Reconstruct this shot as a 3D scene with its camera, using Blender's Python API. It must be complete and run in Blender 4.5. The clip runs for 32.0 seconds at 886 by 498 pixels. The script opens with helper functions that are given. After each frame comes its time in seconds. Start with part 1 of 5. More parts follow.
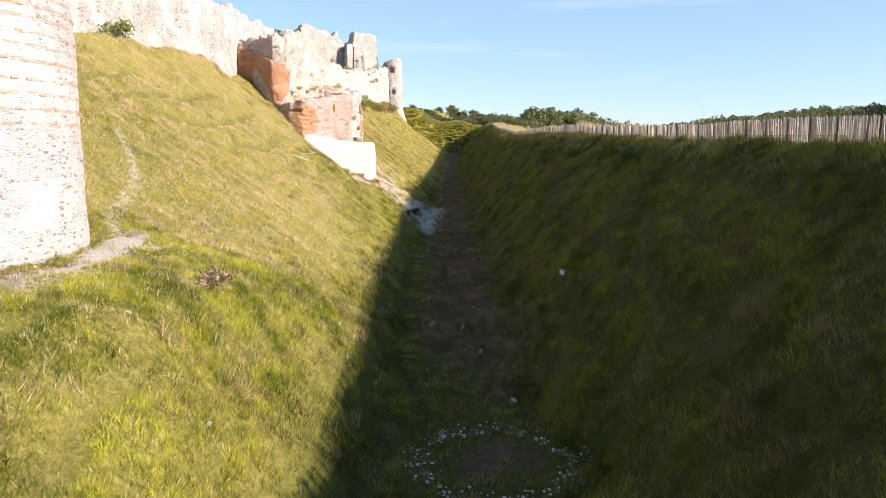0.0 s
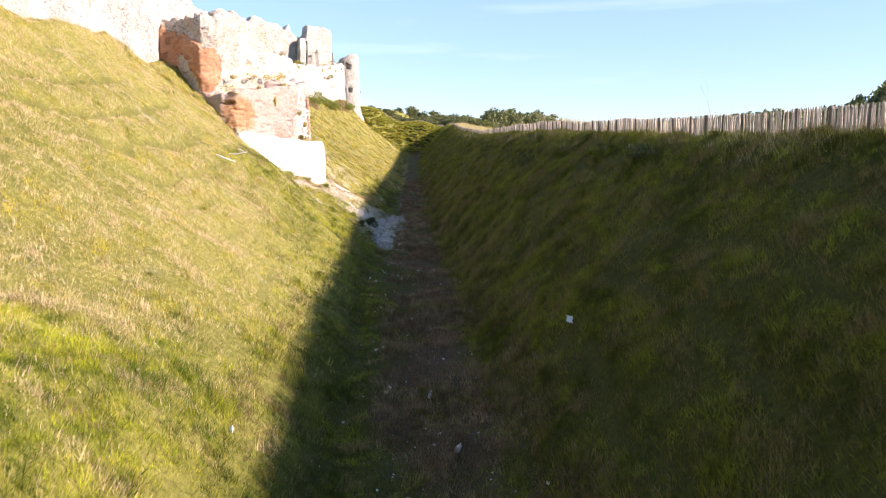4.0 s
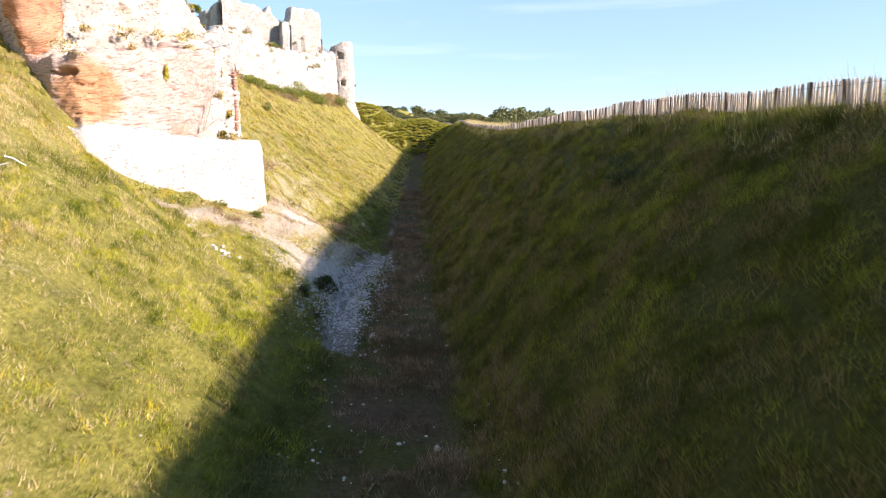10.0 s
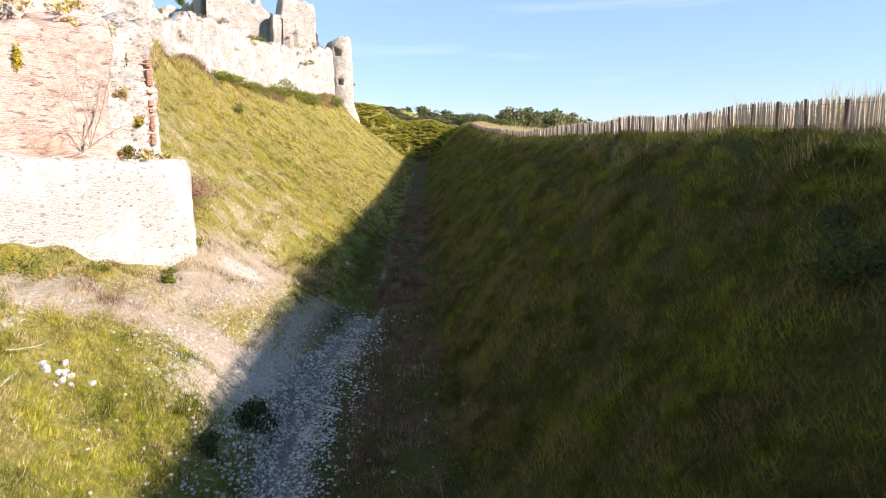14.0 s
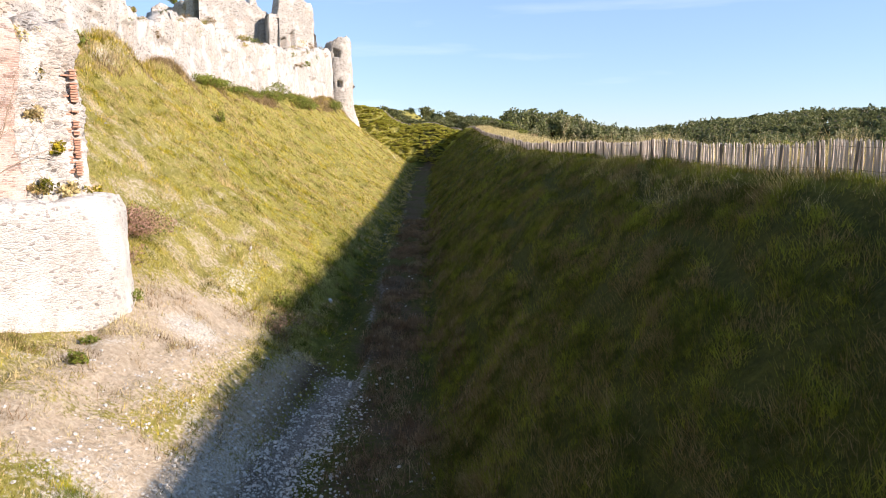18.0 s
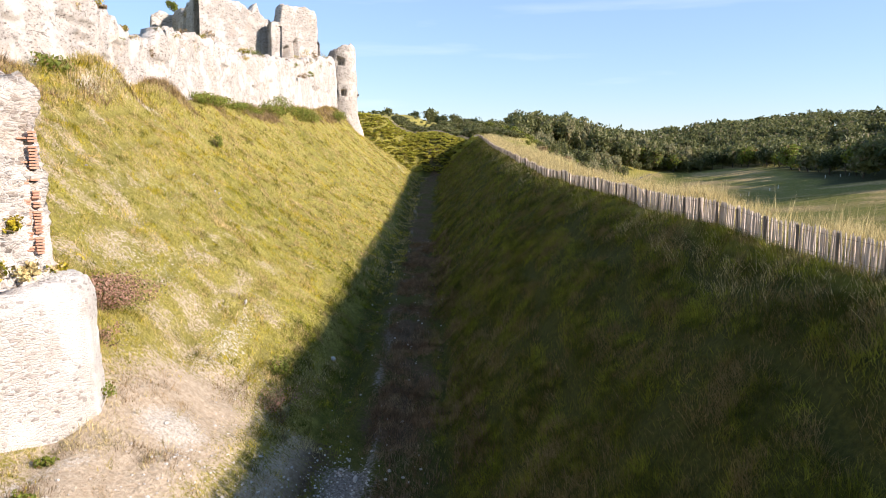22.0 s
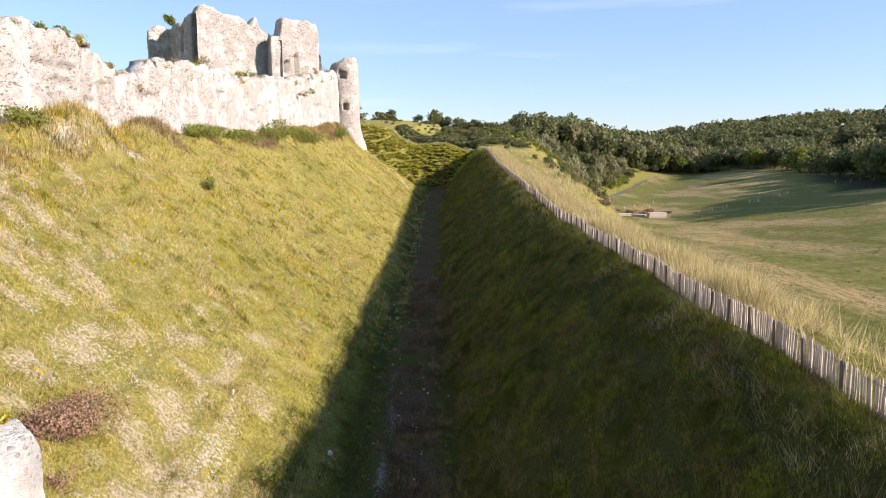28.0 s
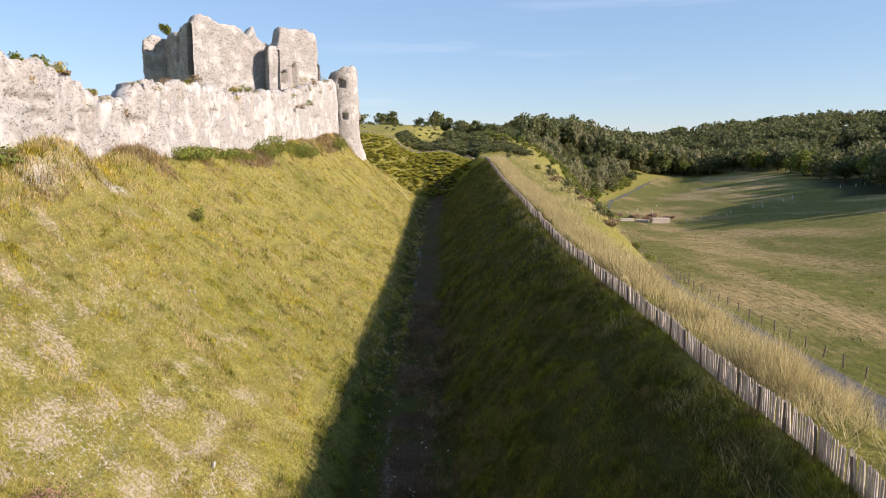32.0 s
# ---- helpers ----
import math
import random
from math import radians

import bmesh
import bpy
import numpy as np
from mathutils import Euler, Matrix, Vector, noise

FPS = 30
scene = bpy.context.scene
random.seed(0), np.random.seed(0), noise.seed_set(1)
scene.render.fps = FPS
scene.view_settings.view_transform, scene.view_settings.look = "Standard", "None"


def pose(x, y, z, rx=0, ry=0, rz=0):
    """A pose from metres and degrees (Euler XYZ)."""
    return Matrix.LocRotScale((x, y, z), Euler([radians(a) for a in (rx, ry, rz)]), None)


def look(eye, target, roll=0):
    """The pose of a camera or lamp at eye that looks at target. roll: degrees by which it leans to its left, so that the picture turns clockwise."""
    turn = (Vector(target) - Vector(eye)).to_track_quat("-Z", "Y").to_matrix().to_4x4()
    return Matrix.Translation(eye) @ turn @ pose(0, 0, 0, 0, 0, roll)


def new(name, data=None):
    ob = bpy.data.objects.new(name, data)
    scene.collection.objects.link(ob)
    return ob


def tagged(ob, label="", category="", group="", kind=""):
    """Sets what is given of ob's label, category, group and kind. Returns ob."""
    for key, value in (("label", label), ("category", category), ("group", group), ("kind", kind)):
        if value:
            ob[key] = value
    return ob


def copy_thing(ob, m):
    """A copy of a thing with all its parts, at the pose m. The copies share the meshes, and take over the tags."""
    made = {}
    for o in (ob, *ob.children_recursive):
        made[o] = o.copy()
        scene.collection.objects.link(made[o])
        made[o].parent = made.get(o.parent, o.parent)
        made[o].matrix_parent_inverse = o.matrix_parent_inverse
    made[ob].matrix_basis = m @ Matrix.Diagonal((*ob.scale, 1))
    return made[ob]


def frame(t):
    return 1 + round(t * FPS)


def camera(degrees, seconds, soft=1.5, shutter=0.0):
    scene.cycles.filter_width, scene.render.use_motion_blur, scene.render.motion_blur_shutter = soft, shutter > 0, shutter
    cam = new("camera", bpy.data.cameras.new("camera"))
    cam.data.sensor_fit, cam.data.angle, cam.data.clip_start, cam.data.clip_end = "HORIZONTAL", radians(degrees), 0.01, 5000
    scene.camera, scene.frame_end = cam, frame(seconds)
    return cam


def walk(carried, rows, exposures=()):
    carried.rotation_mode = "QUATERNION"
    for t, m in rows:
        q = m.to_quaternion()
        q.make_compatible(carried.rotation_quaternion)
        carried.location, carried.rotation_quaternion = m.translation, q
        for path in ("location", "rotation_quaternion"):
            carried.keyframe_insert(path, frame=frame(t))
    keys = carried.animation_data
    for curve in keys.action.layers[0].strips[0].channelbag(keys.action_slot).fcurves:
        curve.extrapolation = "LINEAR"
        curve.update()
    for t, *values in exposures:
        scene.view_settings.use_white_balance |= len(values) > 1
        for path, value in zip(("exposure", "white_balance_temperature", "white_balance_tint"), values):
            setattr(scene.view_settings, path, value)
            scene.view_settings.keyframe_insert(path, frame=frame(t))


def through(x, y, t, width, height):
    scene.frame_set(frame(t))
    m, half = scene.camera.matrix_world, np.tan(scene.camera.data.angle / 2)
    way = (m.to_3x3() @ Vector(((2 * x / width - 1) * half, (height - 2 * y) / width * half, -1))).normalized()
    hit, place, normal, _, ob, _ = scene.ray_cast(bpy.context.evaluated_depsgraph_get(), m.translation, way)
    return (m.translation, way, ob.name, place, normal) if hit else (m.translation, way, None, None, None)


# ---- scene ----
# ------------------------------------------------------------------ camera
LENS = 65.2


def view(x, y, z, yaw, pitch, roll):
    return Matrix.Translation((x, y, z)) @ pose(0, 0, 0, 0, 0, yaw) @ pose(0, 0, 0, 90 + pitch) @ pose(0, 0, 0, 0, 0, roll)


cam = camera(LENS, 32.0, 1.0, 0.4)
ROWS = [
    (0, 0.73, -17.78, 10.50, 3.25, -8.70, 0.12),
    (1, 0.49, -15.48, 10.42, 3.17, -8.67, 0.10),
    (1.5, 0.42, -14.15, 10.39, 2.54, -8.63, 0.14),
    (2, 0.41, -12.59, 10.36, 1.01, -8.63, 0.22),
    (2.5, 0.37, -11.06, 10.30, -0.14, -8.61, 0.28),
    (3, 0.30, -9.37, 10.29, -0.17, -8.58, 0.36),
    (3.5, 0.22, -7.70, 10.25, -0.11, -8.55, 0.32),
    (5.5, 0.00, 0.00, 10.12, 0.10, -8.57, 0.19),
    (6, 0.01, 2.66, 10.14, 0.13, -8.55, 0.19),
    (7, 0.02, 8.45, 10.15, 0.22, -8.51, 0.11),
    (8, -0.00, 14.52, 10.07, 0.29, -8.45, 0.01),
    (9, -0.00, 20.70, 10.12, 0.47, -8.51, -0.18),
    (10, -0.06, 26.57, 10.12, 0.62, -8.50, -0.26),
    (11, -0.19, 31.84, 10.35, 0.76, -8.51, -0.39),
    (12, -0.26, 36.55, 10.60, 0.86, -8.47, -0.38),
    (13, -0.34, 40.48, 10.88, 1.01, -8.50, -0.43),
    (14, -0.51, 43.73, 11.23, 1.05, -8.48, -0.27),
    (14.5, -0.59, 45.11, 11.38, 1.02, -8.41, -0.11),
    (16.5, -0.06, 48.44, 12.28, 1.21, -8.49, 0.13),
    (17, -0.06, 49.42, 12.43, 1.26, -8.51, 0.11),
    (18, -0.26, 51.13, 12.62, 1.33, -8.50, 0.02),
    (18.5, -0.34, 51.83, 12.76, 1.36, -8.52, -0.01),
    (19, -0.43, 52.52, 13.12, 1.39, -8.50, 0.05),
    (19.5, -0.50, 53.12, 13.53, 1.43, -8.48, 0.12),
    (20, -0.63, 53.83, 13.89, 1.47, -8.46, 0.05),
    (21, -0.87, 54.95, 14.58, 1.53, -8.47, 0.12),
    (22, -1.06, 55.88, 15.27, 1.61, -8.50, 0.13),
    (23, -1.14, 56.78, 15.79, 1.69, -8.52, 0.12),
    (24, -1.18, 57.75, 16.46, 1.74, -8.57, 0.01),
    (25, -1.21, 58.57, 17.10, 1.79, -8.59, -0.05),
    (25.5, -1.23, 58.91, 17.46, 1.84, -8.59, -0.06),
    (27.5, -1.41, 60.36, 18.91, 1.93, -8.60, -0.07),
    (28, -1.41, 60.75, 19.29, 1.97, -8.62, -0.11),
    (29, -1.40, 61.58, 19.93, 1.99, -8.60, -0.16),
    (30, -1.41, 62.44, 20.68, 2.01, -8.63, -0.13),
    (31, -1.42, 63.36, 21.38, 2.06, -8.62, -0.17),
    (32, -1.38, 64.17, 21.92, 2.09, -8.66, -0.14),
]
walk(cam, [(row[0], view(*row[1:])) for row in ROWS],
     [(0, 1.1, 6500, 19), (3, 1.32, 6500, 21), (10, 1.33, 6500, 21), (14, 1.12, 6500, 18), (19, 1.07, 6500, 18), (25, 1.08, 6500, 18), (28, 1.0, 6500, 19), (32, 0.73, 6500, 19)])

# ------------------------------------------------------------------ light
SUN_ELEVATION, SUN_SIDE = 23.8, -18.0   # degrees above the horizon; from +x towards +y
world = bpy.data.worlds.new("world")
scene.world = world
world.use_nodes = True
sky = world.node_tree.nodes.new("ShaderNodeTexSky")
sky.sky_type, sky.sun_disc = "NISHITA", False
sky.sun_elevation = radians(SUN_ELEVATION)
sky.sun_rotation = radians(90 - SUN_SIDE)
sky.dust_density, sky.ozone_density, sky.air_density = 0.0, 2.0, 1.0
background = world.node_tree.nodes["Background"]
background.inputs[1].default_value = 0.095
links, nodes = world.node_tree.links, world.node_tree.nodes
cool = nodes.new("ShaderNodeMix")            # clear northern air: a touch bluer than the model's
cool.data_type, cool.blend_type = "RGBA", "MULTIPLY"
cool.inputs[0].default_value, cool.inputs[7].default_value = 1.0, (0.90, 0.97, 1.12, 1)
links.new(sky.outputs[0], cool.inputs[6])
streak = nodes.new("ShaderNodeTexNoise")     # thin high cirrus
streak.inputs["Scale"].default_value, streak.inputs["Detail"].default_value = 2.2, 6
spread, where = nodes.new("ShaderNodeMapping"), nodes.new("ShaderNodeTexCoord")
spread.inputs["Scale"].default_value, spread.inputs["Rotation"].default_value = (1.0, 1.0, 9.0), (0.12, 0.05, 0)
links.new(where.outputs["Generated"], spread.inputs["Vector"])
links.new(spread.outputs[0], streak.inputs["Vector"])
thin = nodes.new("ShaderNodeMapRange")
thin.inputs[1].default_value, thin.inputs[2].default_value, thin.inputs[4].default_value = 0.58, 0.85, 0.35
links.new(streak.outputs[0], thin.inputs[0])
cloud = nodes.new("ShaderNodeMix")
cloud.data_type = "RGBA"
links.new(thin.outputs[0], cloud.inputs[0])
even = nodes.new("ShaderNodeMix")            # light haze evens the sky out
even.data_type = "RGBA"
even.inputs[0].default_value, even.inputs[7].default_value = 0.5, (2.12, 3.42, 4.65, 1)
links.new(cool.outputs[2], even.inputs[6])
links.new(even.outputs[2], cloud.inputs[6])
cloud.inputs[7].default_value = (6.5, 7.0, 7.6, 1)
links.new(cloud.outputs[2], background.inputs[0])
sun_data = bpy.data.lights.new("sun", "SUN")
sun_data.energy, sun_data.angle, sun_data.color = 5.0, radians(0.5), (1.0, 0.91, 0.78)
sun = new("sun", sun_data)
sun_way = Vector((math.cos(radians(SUN_ELEVATION)) * math.cos(radians(SUN_SIDE)),
                  math.cos(radians(SUN_ELEVATION)) * math.sin(radians(SUN_SIDE)), math.sin(radians(SUN_ELEVATION))))
sun.matrix_world = look(sun_way * 300, (0, 0, 0))

# ------------------------------------------------------------------ materials
class Nodes:
    """Short hand for building a node material."""

    def __init__(self, name, roughness=0.9, specular=0.25):
        self.m = bpy.data.materials.new(name)
        self.m.use_nodes = True
        self.t = self.m.node_tree
        self.b = self.t.nodes["Principled BSDF"]
        self.b.inputs["Roughness"].default_value = roughness
        self.b.inputs["Specular IOR Level"].default_value = specular
        self.geo = self.t.nodes.new("ShaderNodeNewGeometry")
        self.coord = self.t.nodes.new("ShaderNodeTexCoord")

    def put(self, node, value, n=0):
        if hasattr(value, "is_output"):
            self.t.links.new(value, node.inputs[n])
        else:
            node.inputs[n].default_value = value

    def noise(self, scale, detail=4, rough=0.6, vector=None, out=0):
        n = self.t.nodes.new("ShaderNodeTexNoise")
        n.inputs["Scale"].default_value, n.inputs["Detail"].default_value, n.inputs["Roughness"].default_value = scale, detail, rough
        self.t.links.new(vector or self.geo.outputs["Position"], n.inputs["Vector"])
        return n.outputs[out]

    def cells(self, scale, out="Distance", feature="F1", vector=None):
        n = self.t.nodes.new("ShaderNodeTexVoronoi")
        n.feature = feature
        n.inputs["Scale"].default_value = scale
        self.t.links.new(vector or self.geo.outputs["Position"], n.inputs["Vector"])
        return n.outputs[out]

    def ramp(self, value, *stops):
        n = self.t.nodes.new("ShaderNodeValToRGB")
        e = n.color_ramp.elements
        while len(e) < len(stops):
            e.new(0.5)
        for k, (at, c) in zip(e, stops):
            k.position, k.color = at, (*c, 1) if isinstance(c, tuple) else (c, c, c, 1)
        self.put(n, value)
        return n.outputs[0]

    def mix(self, fac, a, b, mode="MIX"):
        n = self.t.nodes.new("ShaderNodeMix")
        n.data_type, n.blend_type = "RGBA", mode
        self.put(n, fac, 0)
        self.put(n, (*a, 1) if isinstance(a, tuple) else a, 6)
        self.put(n, (*b, 1) if isinstance(b, tuple) else b, 7)
        return n.outputs[2]

    def maths(self, op, a, b=0.0):
        n = self.t.nodes.new("ShaderNodeMath")
        n.operation = op
        self.put(n, a, 0)
        self.put(n, b, 1)
        return n.outputs[0]

    def attribute(self, name):
        n = self.t.nodes.new("ShaderNodeAttribute")
        n.attribute_name = name
        return n.outputs["Fac"]

    def random(self, per_object=False):
        if per_object:
            return self.t.nodes.new("ShaderNodeObjectInfo").outputs["Random"]
        return self.geo.outputs["Random Per Island"]

    def stretched(self, *scale):
        n = self.t.nodes.new("ShaderNodeMapping")
        n.inputs["Scale"].default_value = scale
        self.t.links.new(self.geo.outputs["Position"], n.inputs["Vector"])
        return n.outputs[0]

    def bump(self, height, strength=0.5, distance=0.05):
        n = self.t.nodes.new("ShaderNodeBump")
        n.inputs["Strength"].default_value, n.inputs["Distance"].default_value = strength, distance
        self.t.links.new(height, n.inputs["Height"])
        self.t.links.new(n.outputs[0], self.b.inputs["Normal"])

    def done(self, colour):
        self.put(self.b, colour, "Base Color")
        return self.m


def ground_material():
    n = Nodes("turf_soil_and_chalk", 0.95, 0.1)
    big, mid, fine = n.noise(0.09, 3), n.noise(0.7, 5, 0.65), n.noise(5.0, 5, 0.7)
    green = n.mix(n.ramp(mid, (0.35, 0.0), (0.7, 1.0)), (0.09, 0.10, 0.015), (0.23, 0.225, 0.035))
    dry = n.mix(n.ramp(fine, (0.3, 0.0), (0.7, 1.0)), (0.25, 0.225, 0.04), (0.43, 0.365, 0.11))
    lawn = n.mix(n.ramp(n.maths("ADD", n.maths("MULTIPLY", n.attribute("dry"), 0.75), n.maths("MULTIPLY", mid, 0.45)), (0.42, 0.0), (0.85, 1.0)), green, dry)
    # Dark tone under the bank grass stands in for shade between its blades.
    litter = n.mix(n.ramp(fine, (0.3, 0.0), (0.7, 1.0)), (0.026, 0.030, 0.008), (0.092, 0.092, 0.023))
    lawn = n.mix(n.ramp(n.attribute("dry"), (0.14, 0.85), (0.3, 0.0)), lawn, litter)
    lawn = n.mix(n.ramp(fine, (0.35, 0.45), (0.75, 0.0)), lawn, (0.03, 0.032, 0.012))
    # Brown floor soil, darkened to deepen the ditch's shade; tan on the sunlit side.
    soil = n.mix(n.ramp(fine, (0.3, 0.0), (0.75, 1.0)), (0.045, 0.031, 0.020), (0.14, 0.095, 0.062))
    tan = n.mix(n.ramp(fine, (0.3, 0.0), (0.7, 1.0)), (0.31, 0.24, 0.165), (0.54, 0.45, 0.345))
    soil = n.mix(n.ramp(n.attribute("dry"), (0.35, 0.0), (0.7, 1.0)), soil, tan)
    # Same chalk twice: shade tinted in for the scree, paler where sunlit.
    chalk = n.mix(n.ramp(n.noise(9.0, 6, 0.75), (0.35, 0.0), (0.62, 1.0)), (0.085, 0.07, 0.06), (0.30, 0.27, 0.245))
    sunlit_chalk = n.mix(n.ramp(n.noise(9.0, 6, 0.75), (0.35, 0.0), (0.62, 1.0)), (0.34, 0.285, 0.22), (0.62, 0.57, 0.50))
    chalk = n.mix(n.ramp(n.attribute("dry"), (0.4, 0.0), (0.6, 1.0)), chalk, sunlit_chalk)
    edge = n.maths("ADD", n.maths("MULTIPLY", n.maths("SUBTRACT", n.noise(1.6, 6, 0.75), 0.5), 0.55),
                   n.maths("MULTIPLY", n.maths("SUBTRACT", n.noise(7.0, 4, 0.7), 0.5), 1.3))
    lawn = n.mix(n.ramp(n.attribute("trod"), (0.25, 0.0), (0.8, 0.4)), lawn, (0.11, 0.10, 0.03))
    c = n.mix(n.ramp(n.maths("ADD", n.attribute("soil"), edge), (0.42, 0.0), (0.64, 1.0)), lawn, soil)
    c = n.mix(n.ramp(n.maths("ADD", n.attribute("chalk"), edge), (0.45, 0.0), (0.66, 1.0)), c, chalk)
    pasture = n.mix(n.ramp(n.noise(0.05, 6, 0.62, n.stretched(1.0, 0.2, 1)), (0.48, 0.0), (0.61, 1.0)), (0.17, 0.165, 0.036), (0.44, 0.31, 0.15))
    pasture = n.mix(n.ramp(n.noise(0.35, 6, 0.75, n.stretched(0.5, 1.0, 1)), (0.50, 0.0), (0.60, 0.5)), pasture, (0.36, 0.27, 0.13))
    pasture = n.mix(n.ramp(n.noise(2.0, 6, 0.8, n.stretched(1.0, 0.2, 1)), (0.42, 0.7), (0.56, 0.0)), pasture, (0.075, 0.085, 0.025))
    c = n.mix(n.attribute("pasture"), c, pasture)
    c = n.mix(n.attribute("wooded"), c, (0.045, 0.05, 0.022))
    n.bump(n.maths("ADD", n.noise(3.0, 6, 0.75), n.maths("MULTIPLY", fine, 0.6)), 0.9, 0.25)
    return n.done(c)


def blade_material(name, dark, light, straw, share, deep=0.85):
    """Grass blades: patches of green, yellow and straw, no two blades quite alike; light passes through."""
    n = Nodes(name, 0.75, 0.1)
    r = n.random()
    c = n.mix(n.ramp(n.maths("ADD", n.maths("MULTIPLY", n.noise(0.33, 3, 0.6), 0.45), n.maths("MULTIPLY", n.noise(1.5, 5, 0.7), 0.55)), (0.445, 0.0), (0.575, 1.0)), dark, light)
    patch = n.maths("ADD", n.maths("MULTIPLY", n.noise(0.6, 6, 0.7), 1.0), n.maths("MULTIPLY", r, 0.13))
    c = n.mix(n.ramp(patch, (max(0.0, 0.80 - share), 0.0), (min(1.0, 0.90 - share), 1.0)), c, straw)
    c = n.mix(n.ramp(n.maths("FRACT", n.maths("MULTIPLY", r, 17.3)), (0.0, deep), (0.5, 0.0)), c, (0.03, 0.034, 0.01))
    # Dark patches that paint the shaded gaps between tufts into the colour.
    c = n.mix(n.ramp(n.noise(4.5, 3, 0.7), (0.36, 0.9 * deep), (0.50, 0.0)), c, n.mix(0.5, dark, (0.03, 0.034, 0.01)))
    t = n.t.nodes.new("ShaderNodeBsdfTranslucent")
    n.put(t, c)
    mixer = n.t.nodes.new("ShaderNodeMixShader")
    mixer.inputs[0].default_value = 0.35
    n.t.links.new(n.b.outputs[0], mixer.inputs[1])
    n.t.links.new(t.outputs[0], mixer.inputs[2])
    n.t.links.new(mixer.outputs[0], n.t.nodes["Material Output"].inputs[0])
    return n.done(c)


def rubble_material(name, mortar, pale, dark, pink, share=0.5, scale=3.2, flat_stone=2.0, wear=0.59, fine=0.9, bands=()):
    """Coursed flint and chalk rubble in lime mortar; plain white patches where the facing is lost."""
    n = Nodes(name, 0.92, 0.15)
    flat = n.stretched(1, 1, flat_stone)
    bw = n.t.nodes.new("ShaderNodeSeparateColor")
    n.put(bw, n.cells(scale, "Color", vector=flat))
    gap = n.cells(scale, "Distance", "DISTANCE_TO_EDGE", flat)
    grime = tuple(0.4 * a + 0.6 * b for a, b in zip(dark, pale))
    stone = n.ramp(bw.outputs[0], (0.0, dark), (0.10 * share, dark), (0.20 * share, grime), (0.40 * share + 0.06, pale), (0.85, pale), (1.0, pink))
    stone = n.mix(n.ramp(n.noise(16, 4), (0.3, 0.35), (0.7, 0.0)), stone, grime)
    c = n.mix(n.ramp(gap, (0.02, 0.9), (0.09, 0.0)), stone, mortar)
    pit = n.ramp(n.noise(scale * fine, 5, 0.8, flat), (0.56, 0.0), (0.64, 0.9 / max(1.0, fine)))
    c = n.mix(pit, c, n.mix(0.25, dark, pale))
    c = n.mix(n.ramp(n.noise(0.30, 6, 0.7), (0.50, 0.0), (0.58, 0.8)), c, tuple(min(0.78, 1.2 * a) for a in mortar))
    c = n.mix(n.ramp(n.noise(0.9, 6, 0.75, n.stretched(1, 1, 0.35)), (0.52, 0.0), (0.70, 0.6)), c, grime)
    c = n.mix(n.ramp(n.noise(0.45, 6, 0.75, n.stretched(1, 1, 0.6)), (0.53, 0.0), (0.68, 0.7)), c, pink)
    c = n.mix(n.ramp(n.noise(2.6, 7, 0.85, n.stretched(0.6, 0.6, 3.6)), (wear, 0.0), (wear + 0.05, 0.75)), c, n.mix(0.5, grime, dark))
    if bands:                                   # brick lacing courses, broken and stained
        xyz = n.t.nodes.new("ShaderNodeSeparateXYZ")
        n.put(xyz, n.geo.outputs["Position"])
        wavy = n.maths("ADD", xyz.outputs[2], n.maths("MULTIPLY", n.noise(0.8, 3), 0.10))
        near = n.maths("COMPARE", wavy, bands[0] + 0.05)
        near.node.inputs[2].default_value = 0.10
        for z in bands[1:]:
            more = n.maths("COMPARE", wavy, z + 0.05)
            more.node.inputs[2].default_value = 0.07
            near = n.maths("MAXIMUM", near, more)
        worn = n.ramp(n.noise(1.7, 6, 0.75, n.stretched(1, 1, 3)), (0.42, 0.0), (0.56, 0.8))
        c = n.mix(n.maths("MULTIPLY", near, worn), c, n.mix(n.noise(6.0, 4, 0.7), (0.40, 0.20, 0.13), (0.62, 0.40, 0.30)))
    h = n.maths("ADD", n.ramp(gap, (0.0, 0.35), (0.14, 1.0)), n.maths("MULTIPLY", n.noise(5.0, 7, 0.75, n.stretched(1, 1, 2.2)), 1.5))
    n.bump(n.maths("SUBTRACT", h, n.maths("MULTIPLY", pit, 0.6)), 0.8, 0.08)
    return n.done(c)


